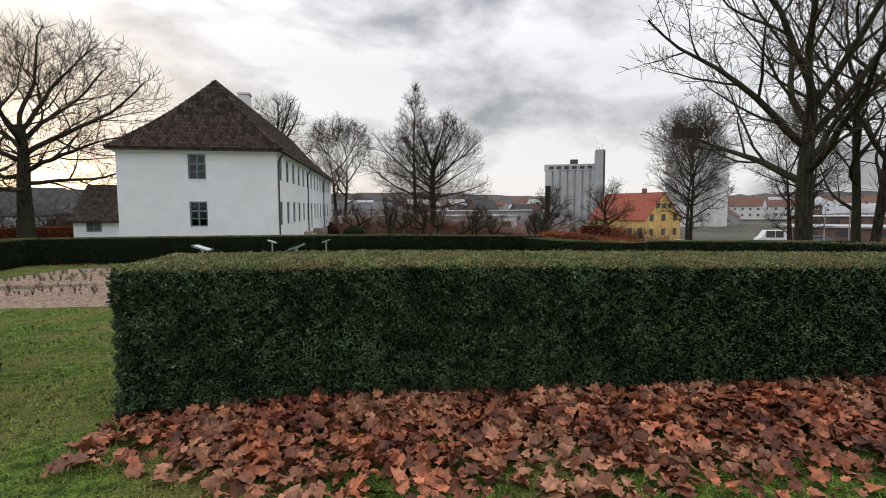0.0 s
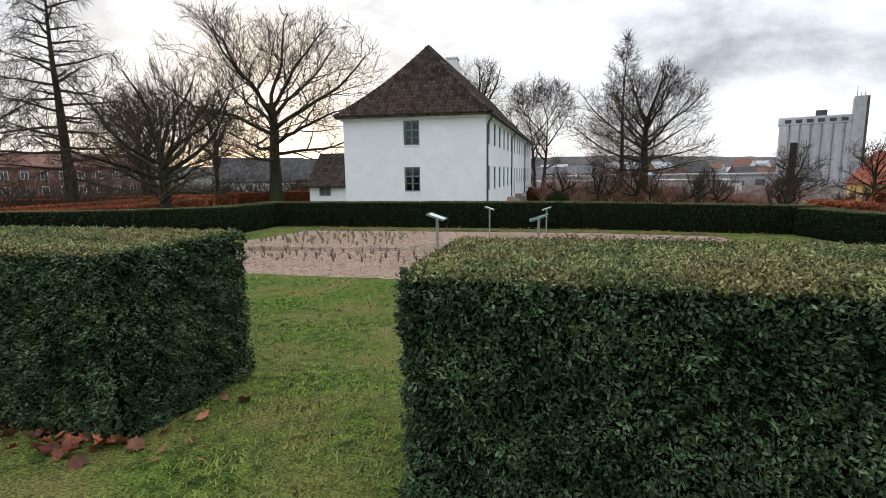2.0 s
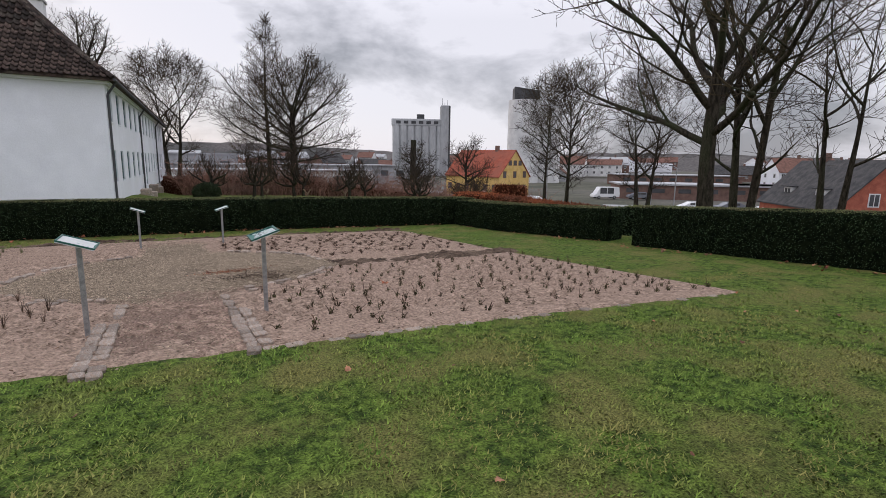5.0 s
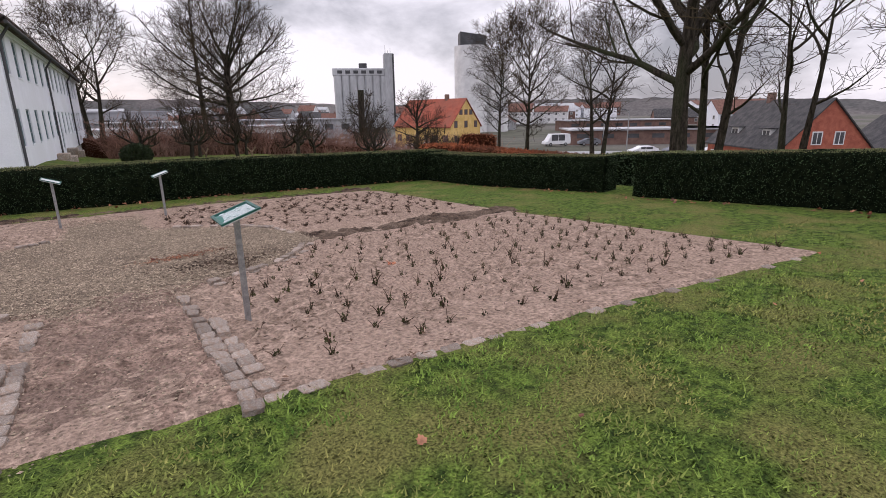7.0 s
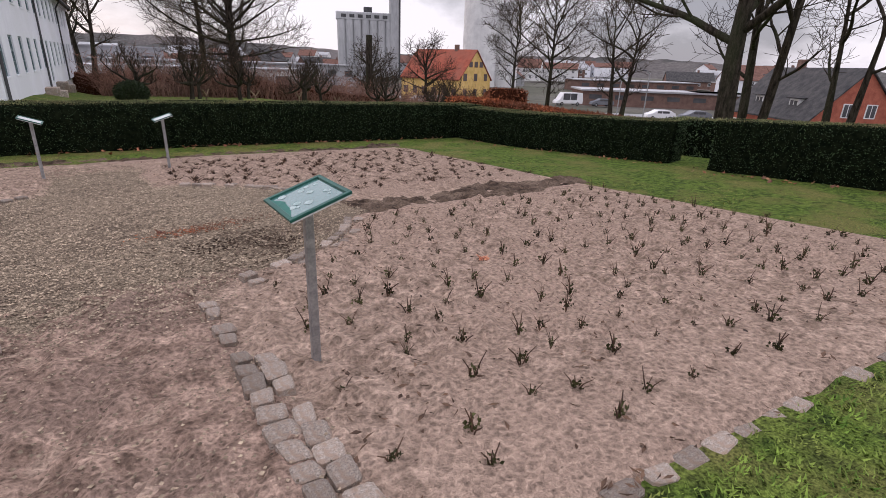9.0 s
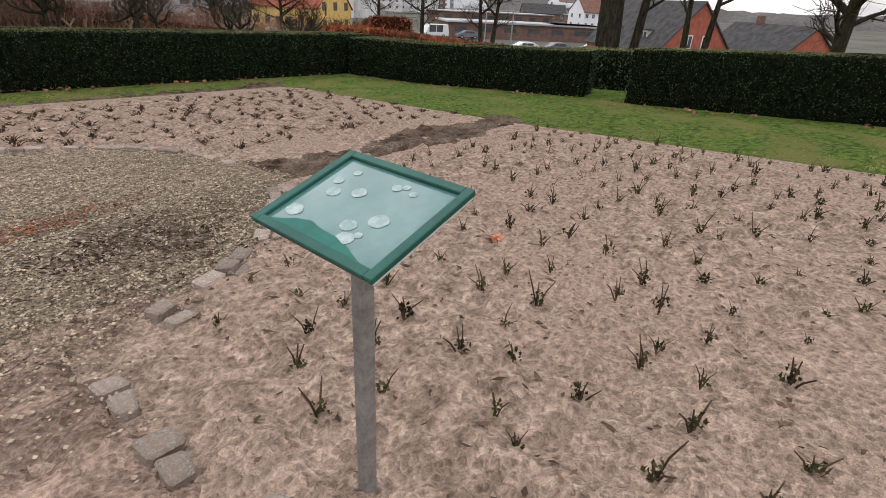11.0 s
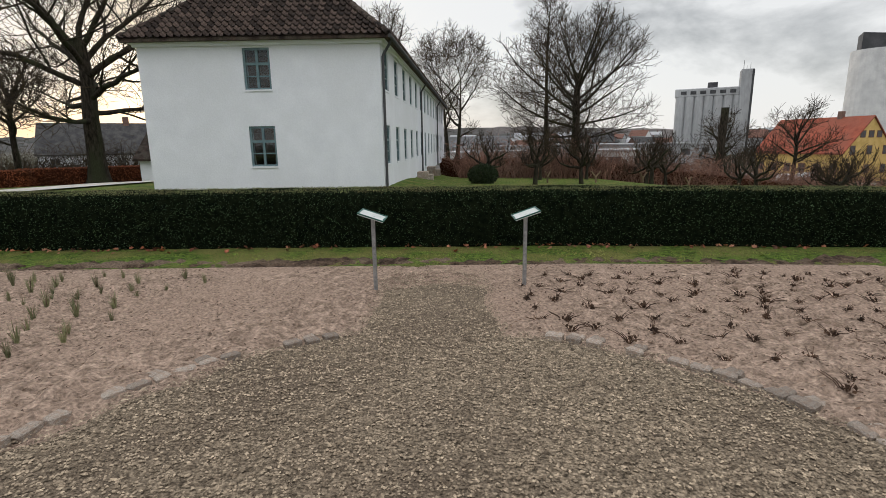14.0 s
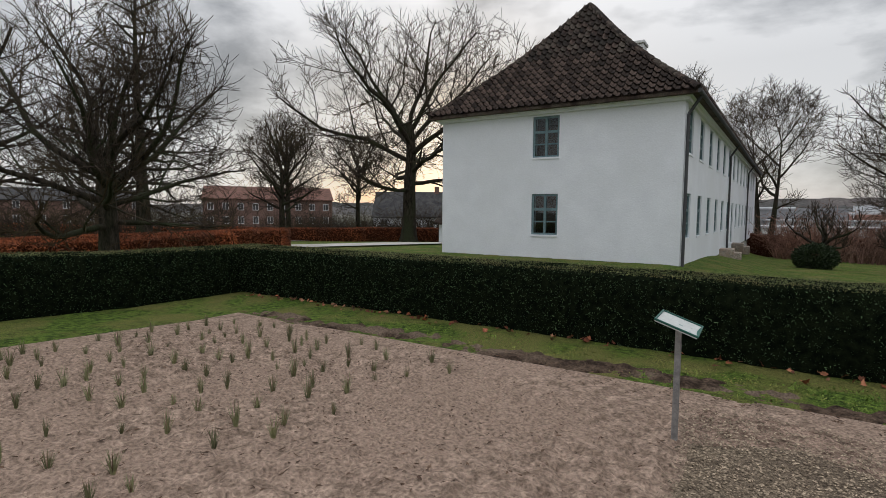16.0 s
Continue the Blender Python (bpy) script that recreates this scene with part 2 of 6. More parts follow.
def np_mesh(name, v, f, material, parent=None, label="", smooth=False):
    """One mesh object from arrays of vertices and equal-sized faces."""
    v, f = np.asarray(v, np.float32), np.asarray(f, np.int32)
    me = bpy.data.meshes.new(name)
    me.vertices.add(len(v))
    me.vertices.foreach_set("co", v.ravel())
    k = f.shape[1]
    me.loops.add(f.size)
    me.loops.foreach_set("vertex_index", f.ravel())
    me.polygons.add(len(f))
    me.polygons.foreach_set("loop_start", np.arange(0, f.size, k, dtype=np.int32))
    me.update(calc_edges=True)
    if smooth:
        me.polygons.foreach_set("use_smooth", np.ones(len(f), bool))
    me.materials.append(material)
    ob = new(name, me)
    if parent:
        ob.parent = parent
    if label:
        ob["label"] = label
    return ob


def part(name, bm, material, parent=None, label="", smooth=False):
    me = bpy.data.meshes.new(name)
    bm.normal_update()
    bm.to_mesh(me)
    bm.free()
    if smooth:
        me.polygons.foreach_set("use_smooth", np.ones(len(me.polygons), bool))
    me.materials.append(material)
    ob = new(name, me)
    if parent:
        ob.parent = parent
    if label:
        ob["label"] = label
    return ob


def box(bm, x0, x1, y0, y1, z0, z1, m=None):
    vs = [bm.verts.new(Vector((x, y, z))) for z in (z0, z1) for y in (y0, y1) for x in (x0, x1)]
    for f in ((0, 2, 3, 1), (4, 5, 7, 6), (0, 1, 5, 4), (2, 6, 7, 3), (0, 4, 6, 2), (1, 3, 7, 5)):
        bm.faces.new([vs[i] for i in f])
    if m is not None:
        bmesh.ops.transform(bm, matrix=m, verts=vs)
    return vs


def bevel_all(bm, w, seg=1):
    bmesh.ops.bevel(bm, geom=list(bm.edges), offset=w, segments=seg, affect="EDGES", clamp_overlap=True)


def cyl(bm, p0, p1, r0, r1=None, n=10):
    p0, p1 = Vector(p0), Vector(p1)
    r1 = r0 if r1 is None else r1
    d = (p1 - p0).normalized()
    u = d.orthogonal().normalized()
    w = d.cross(u)
    rings = [[bm.verts.new(p + (u * math.cos(a) + w * math.sin(a)) * r) for a in (2 * math.pi * i / n for i in range(n))] for p, r in ((p0, r0), (p1, r1))]
    for i in range(n):
        bm.faces.new((rings[0][i], rings[0][(i + 1) % n], rings[1][(i + 1) % n], rings[1][i]))
    bm.faces.new(rings[0][::-1])
    bm.faces.new(rings[1])


def thing(name, label, category, loc=(0, 0, 0), rz=0.0, group="", kind=""):
    e = new(name)
    e.matrix_world = pose(*loc, 0, 0, rz)
    return tagged(e, label, category, group, kind)


def tubes(segs, sides):
    """Vertices and quads of tapered tubes for rows of x0 y0 z0 x1 y1 z1 r0 r1."""
    s = np.asarray(segs, np.float64)
    p0, p1, r0, r1 = s[:, 0:3], s[:, 3:6], s[:, 6], s[:, 7]
    d = p1 - p0
    d /= np.maximum(np.linalg.norm(d, axis=1, keepdims=True), 1e-6)
    ref = np.where(np.abs(d[:, 2:3]) > 0.9, [[1.0, 0, 0]], [[0, 0, 1.0]])
    u = np.cross(d, ref)
    u /= np.linalg.norm(u, axis=1, keepdims=True)
    w = np.cross(d, u)
    a = np.arange(sides) * 2 * np.pi / sides
    ring = u[:, None, :] * np.cos(a)[None, :, None] + w[:, None, :] * np.sin(a)[None, :, None]
    v = np.concatenate([p0[:, None] + ring * r0[:, None, None], p1[:, None] + ring * r1[:, None, None]], 1)
    i = np.arange(sides)
    j = (i + 1) % sides
    q = np.stack([i, j, j + sides, i + sides], 1)
    f = (np.arange(len(s)) * 2 * sides)[:, None, None] + q[None]
    return v.reshape(-1, 3), f.reshape(-1, 4)


# ---- the ground ----
def axis(lo, hi, step, far):
    a = list(np.arange(lo, hi + 1e-6, step))
    s, right, left = step, [hi], [lo]
    while right[-1] < far:
        s *= 1.22
        right.append(right[-1] + s)
    s = step
    while left[-1] > -far:
        s *= 1.22
        left.append(left[-1] - s)
    return np.array(left[:0:-1] + a + right[1:])


gx, gy = axis(-16, 14, 0.22, 3000), axis(-4, 30, 0.22, 3000)
X, Y = np.meshgrid(gx, gy)
Z = ground(X, Y)
rs = np.random.RandomState(3)
Z = Z + rs.uniform(-0.008, 0.008, Z.shape) * (np.abs(X) < 20)
# the bed lies in a shallow recess of the lawn
BED = [(-10.0, 8.95), (4.66, 7.70), (4.80, 18.75), (-9.9, 19.0)]


def south_edge(x):
    return 7.70 + (4.66 - x) * (8.95 - 7.70) / 14.66


inside = (X > -9.5) & (X < 4.3) & (Y > 7.72 + (4.66 - X) * 0.0853 + 0.40) & (Y < 18.4)
Z = np.where(inside, Z - 0.09, Z)
nx, ny = len(gx), len(gy)
idx = np.arange(nx * ny).reshape(ny, nx)
F = np.stack([idx[:-1, :-1], idx[:-1, 1:], idx[1:, 1:], idx[1:, :-1]], -1).reshape(-1, 4)
gob = np_mesh("ground", np.stack([X, Y, Z], -1).reshape(-1, 3), F, GRASS, smooth=True)
gob.data.materials.append(FARGROUND)
cx, cy = X[:-1, :-1].ravel(), Y[:-1, :-1].ravel()
gob.data.polygons.foreach_set("material_index", ((cx > 30) | (cy > 62) | (cx < -60) | (cy < -40)).astype(np.int32))
tagged(gob, "lawn of short damp green grass with mossy patches", "lawn", kind="structure")

# ---- the bed: sand, gravel paths, soil ----
CX, CY, CR = -2.0, 13.5, 2.38


def on_path(x, y):
    """1 on the gravel circle and the paths, 0 on sand, soft between."""
    wob = 0.09 * np.sin(x * 2.3 + 1.0) + 0.07 * np.sin(y * 2.9) + 0.04 * np.sin(7 * x + 5 * y)
    d = CR - np.hypot(x - CX, y - CY) + wob
    d = np.maximum(d, np.minimum(0.62 - np.abs(x + 2.05), 18.4 - y) + wob * 0.5)
    d = np.maximum(d, np.where(x > 0, 0.36, 0.46) - np.abs(y - (13.1 + 0.04 * x)) + wob * 1.3)
    return np.clip(d / 0.24 + 0.5, 0, 1)


def sheet(name, x0, x1, y0, y1, step, zf, keep, material, label):
    xs, ys = np.arange(x0, x1, step), np.arange(y0, y1, step)
    A, B = np.meshgrid(xs, ys)
    C = zf(A, B)
    i = np.arange(A.size).reshape(A.shape)
    q = np.stack([i[:-1, :-1], i[:-1, 1:], i[1:, 1:], i[1:, :-1]], -1).reshape(-1, 4)
    k = keep(A, B)
    ok = (k[:-1, :-1] & k[:-1, 1:] & k[1:, 1:] & k[1:, :-1]).ravel()
    q = q[ok]
    used = np.unique(q)
    lut = np.zeros(A.size, np.int64)
    lut[used] = np.arange(len(used))
    ob = np_mesh(name, np.stack([A, B, C], -1).reshape(-1, 3)[used], lut[q], material, smooth=True)
    return tagged(ob, label, name.replace("_", " "), kind="structure")


def lumps(x, y):
    """Trodden, raked relief: soft swells and sinuous creases."""
    r = np.random.RandomState(5)
    z = np.zeros_like(x)
    for k, amp in ((1.1, 0.012), (3.1, 0.012), (7.5, 0.013), (15, 0.010)):
        for _ in range(5):
            th, ph, kk = r.uniform(0, 6.28), r.uniform(0, 6.28), k * r.uniform(0.7, 1.4) * 2
            z += amp * np.sin(kk * (x * math.cos(th) + y * math.sin(th)) + ph + 1.6 * np.sin(k * 0.6 * (y * math.cos(th) - x * math.sin(th)) + ph * 2)) * 0.6
    for k, amp in ((9, 0.050), (14, 0.042), (21, 0.030)):
        for _ in range(3):
            th, ph = r.uniform(0, 6.28), r.uniform(0, 6.28)
            across, along = x * math.cos(th) + y * math.sin(th), y * math.cos(th) - x * math.sin(th)
            wave = np.sin(k * across + ph + 2.2 * np.sin(k * 0.45 * along + ph * 3) + 1.1 * np.sin(k * 1.1 * across - k * 0.7 * along))
            z -= amp * np.maximum(0, 0.35 - np.abs(wave)) * (0.6 + 0.4 * np.sin(along * 3 + ph))
    return z


def bed_keep(x, y):
    w = 0.07 * np.sin(x * 3.1) + 0.05 * np.sin(x * 8.3 + y * 7) + 0.04 * np.sin(y * 5.7)
    xr = np.where(y > 18.2, 4.7 - (y - 18.2) * 0.8, 4.72)
    return (x > -9.95 + w) & (x < xr + w) & (y > 7.70 + (4.66 - x) * 0.0853 + w * 0.5) & (y < 18.92 + w + 0.1 * np.sin(x * 0.9))


def inner(x, y):
    """0 at the border of the bed, 1 from half a metre inside."""
    d = np.minimum(np.minimum(x + 9.95, 4.72 - x), np.minimum(y - (7.70 + (4.66 - x) * 0.0853), 18.92 - y))
    return np.clip(d / 1.0, 0, 1)


sheet("sand_bed", -10.3, 5.1, 7.5, 19.3, 0.031,
      lambda x, y: ground(x, y) + 0.022 + lumps(x, y) * (1 - on_path(x, y)) * np.clip(inner(x, y) * 2.4 - 1.6, 0, 1) - 0.04 * on_path(x, y) * inner(x, y) - 0.05 * np.clip(1 - inner(x, y) * 8, 0, 1), bed_keep, SAND,
      "beds of raked pinkish sand round a gravel path")


def soil_w(x, y):
    return np.clip((x - 0.45) / 0.5, 0, 1) * np.clip((0.5 - np.abs(y - (13.1 + 0.04 * x))) / 0.12, 0, 1)


sheet("gravel_path", -10.2, 0.75, 7.9, 19.2, 0.06, lambda x, y: ground(x, y) + 0.020 + lumps(x, y) * 0.35 - 0.05 * (1 - sm_a(on_path(x, y))) - 0.06 * np.clip(1 - inner(x, y) * 6, 0, 1) - 0.05 * np.clip(np.maximum(11.55 + 0.3 * np.sin(x * 3) - y, y - 17.5 + 0.2 * np.sin(x * 4)) / 0.5, 0, 1) * (np.abs(x + 2.05) < 1.2),
      lambda x, y: (on_path(x, y) > 0.02) & (((y > 11.0) & (y < 18.1)) | (np.abs(x + 2.05) > 1.2)) & bed_keep(x, y - 0.12 * (np.abs(x + 2.05) < 0.9) * (y > 15)) & (x < 0.62), GRAVEL,
      "worn gravel path with a round place in the middle")
sheet("trodden_path", -3.3, -0.8, 7.9, 11.9, 0.04, lambda x, y: ground(x, y) + 0.014 + lumps(x, y) * 0.8 - 0.05 * (1 - sm_a(on_path(x, y))) - 0.06 * np.clip(1 - inner(x, y) * 6, 0, 1) - 0.05 * np.clip((y - 11.4) / 0.4, 0, 1),
      lambda x, y: (on_path(x, y) > 0.02) & bed_keep(x, y), TROD, "trodden brownish sand path into the bed")
sheet("trodden_path", -3.4, -0.7, 17.1, 19.2, 0.04, lambda x, y: ground(x, y) + 0.014 + lumps(x, y) * 0.6 - 0.05 * (1 - sm_a(on_path(x, y))) - 0.05 * np.clip((17.6 - y) / 0.4, 0, 1),
      lambda x, y: (on_path(x, y) > 0.02) & bed_keep(x, y - 0.12 * (np.abs(x + 2.05) < 0.9)), TROD, "muddy trodden sand path out of the bed")
sheet("soil_path", 0.5, 5.4, 12.3, 14.0, 0.04, lambda x, y: ground(x, y) + 0.024 + lumps(x, y) * 0.9 - 0.07 * (1 - sm_a(np.minimum(on_path(x, y), np.clip((5.3 - x) / 0.6, 0, 1)))),
      lambda x, y: (on_path(x, y) > 0.02) & (x < 5.2), SOIL, "strip of dark churned bare soil")


# ---- bare trees ----
def crown_limit(shape, u):
    """Half width of a crown at the height u, both from 0 to 1."""
    if u <= 0 or u >= 1:
        return 0.0
    if shape == "dome":
        return 0.45 + 0.55 * (u / 0.38) ** 0.7 if u < 0.38 else math.sqrt(1 - ((u - 0.38) / 0.62) ** 2)
    if shape == "cone":
        return min(1, (1 - u) ** 0.8 + 0.02) * min(1, 0.6 + u * 3)
    return (0.25 + 0.75 * min(1, u * 1.5) ** 0.8) * math.sqrt(max(0, 1 - max(0, (u - 0.6) / 0.4) ** 2))


def grow(seed, shape, height, h0, rad, trunk_r, leader=0.4, stems=1, lean=(0.0, 0.0), limbs=14, kids=(9, 7, 5), elev=(12, 66), rise=0.22, droop=0.0, wiggle=0.12, twig_len=0.6, limb_r=0.5, sprout=0.0):
    """A bare tree that forks out to its crown's limit: rows of trunk and of branch segments."""
    rnd = random.Random(seed)
    low = h0 * 0.62
    ph = rnd.uniform(0, 6.28)

    def room(p, d, most):
        """How far a shoot can run before it leaves the crown."""
        run, step = 0.0, max(0.25, rad / 16)
        while run < most:
            q = p + d * (run + step)
            lob = 0.9 + 0.1 * math.sin(3 * math.atan2(q.y, q.x) + 5 * q.z / height + ph)
            if math.hypot(q.x - lean[0] * q.z, q.y - lean[1] * q.z) > crown_limit(shape, (q.z - low) / (height - low)) * rad * lob:
                break
            run += step
        return run

    trunk, branch = [], []

    def shoot(p, d, length, r, level):
        n = (9, 6, 4, 2)[level]
        pts, dirs, rr = [p.copy()], [d.copy()], [r]
        for i in range(n):
            w = wiggle * (1 if level else 0.8)
            d = (d + Vector((rnd.gauss(0, w), rnd.gauss(0, w), rnd.gauss(0, w * 0.7) + (rise - droop * level * 0.6) / n))).normalized()
            p = p + d * (length / n)
            q = r * (1 - 0.80 * (i + 1) / n) ** 0.9
            branch.append((*pts[-1], *p, rr[-1], q))
            pts.append(p.copy()), dirs.append(d.copy()), rr.append(q)
        if level > 2:
            return
        count = max(3, round(kids[level] * min(1.3, 0.45 + 0.6 * length / (rad * (0.8, 0.4, 0.18)[level]))))
        side = rnd.uniform(0, 6.28)
        for j in range(count):
            t = (0.16 if level == 0 else 0.08) + 0.90 * (j + rnd.random()) / count
            t = min(t, 0.999)
            i = int(t * n)
            q = pts[i].lerp(pts[i + 1], t * n - i)
            dd = dirs[i + 1]
            side += 2.4 + rnd.uniform(-0.5, 0.5)
            a = dd.cross(Vector((0, 0, 1)))
            a = a.normalized() if a.length > 0.05 else Vector((1, 0, 0))
            b = a.cross(dd)
            perp = a * math.cos(side) + b * (math.sin(side) * 0.8 + 0.12)
            ang = radians(rnd.uniform(32, 60))
            cd = (dd * math.cos(ang) + perp * math.sin(ang) + Vector((0, 0, sprout * rnd.random()))).normalized()
            want = length * (0.66 - 0.36 * t) * rnd.uniform(0.75, 1.25) if level < 2 else twig_len * rnd.uniform(0.6, 1.35)
            if level < 2:
                want = min(want, room(q, cd, want) + 0.2)
            shoot(q, cd, want, max(rr[i] * (0.46, 0.42, 0.4)[level], 0.001), level + 1)

    for st in range(stems):
        a = st * 6.283 / stems + seed
        top = h0 + (height - h0) * leader
        m = max(6, int(top / 0.8))
        prev, pr = Vector((0, 0, -0.4)), trunk_r
        nodes = [(prev, pr)]
        for k in range(1, m + 1):
            t = k / m
            out = (0.06 + 0.16 * t) * top * (0.5 if stems > 1 else 0)
            bend = 0.014 * top * t
            p = Vector((math.cos(a) * out + lean[0] * top * t + bend * math.sin(t * 5 + seed), math.sin(a) * out + lean[1] * top * t + bend * math.cos(t * 4 + seed * 2), -0.4 + (top + 0.4) * t))
            r = trunk_r * ((1 - 0.30 * t) if leader < 0.6 else max(0.05, 1 - 0.97 * t ** 0.9))
            trunk.append((*prev, *p, pr, r))
            prev, pr = p, r
            nodes.append((p, r))
        nl = max(3, limbs // stems)
        for k in range(nl):
            f = (k + 0.5 * rnd.random()) / nl
            z = h0 * 0.92 + (top - h0 * 0.92) * f ** 0.85
            i = min(m - 1, max(0, int((z + 0.4) / (top + 0.4) * m)))
            p, q = nodes[i][0], nodes[i + 1][0]
            at = p.lerp(q, min(1, max(0, (z - p.z) / max(0.01, q.z - p.z))))
            az, el = a + k * 2.39996 + rnd.uniform(-0.35, 0.35), radians(elev[0] + (elev[1] - elev[0]) * f ** 1.4 + rnd.uniform(-8, 8))
            d = Vector((math.cos(az) * math.cos(el), math.sin(az) * math.cos(el), math.sin(el)))
            run = room(at, (d + Vector((0, 0, rise * 0.4))).normalized(), 30)
            if run > 0.3:
                shoot(at, d, run * rnd.uniform(0.92, 1.06), min(nodes[i][1] * 0.8, trunk_r * limb_r * (0.45 + 0.55 * min(1, run / rad))), 0)
    return trunk, branch


def loft(rows, sides):
    """One skin over a chain of segments."""
    pts = [Vector(rows[0][:3])] + [Vector(q[3:6]) for q in rows]
    rr = [rows[0][6] * 1.5, rows[0][7] * 1.12] + [q[7] for q in rows[1:]]
    rr = [q * (1 - 0.25 * i / len(rr)) for i, q in enumerate(rr)]
    v, f = [], []
    for i, p in enumerate(pts):
        d = (pts[min(i + 1, len(pts) - 1)] - pts[max(i - 1, 0)]).normalized()
        u = d.cross(Vector((0, 1, 0.01))).normalized()
        w = d.cross(u)
        for k in range(sides):
            a = 6.2832 * k / sides
            q = p + (u * math.cos(a) + w * math.sin(a)) * rr[i] * (1 + 0.07 * math.sin(3 * a + i) + 0.05 * math.sin(5 * a))
            v.append(tuple(q))
        if i:
            f += [((i - 1) * sides + k, (i - 1) * sides + (k + 1) % sides, i * sides + (k + 1) % sides, i * sides + k) for k in range(sides)]
    return v, f


def tree(name, label, x, y, category="tree", twig=None, group="", minr=0.012, stems=1, **kw):
    t = thing(name, label, category, (x, y, gz(x, y)), group=group)
    trunk, branch = grow(stems=stems, **kw)
    per = len(trunk) // stems
    for k in range(stems):
        v, f = loft(trunk[k * per:(k + 1) * per], 12)
        np_mesh("trunk", v, f, BARK, t, smooth=True)
    big = [q for q in branch if q[7] > minr * 2.4]
    small = [(*q[:6], max(q[6], minr * (1.0 if q[6] else 0.75)), max(q[7], minr * 0.7)) for q in branch if q[7] <= minr * 2.4]
    if big:
        v, f = tubes(big, 6)
        tagged(np_mesh("limb_framework", v, f, BARK, t, smooth=True), kind="stuff")
    v, f = tubes(small, 3)
    tagged(np_mesh("crown", v, f, twig or TWIG, t), kind="stuff")
    return t


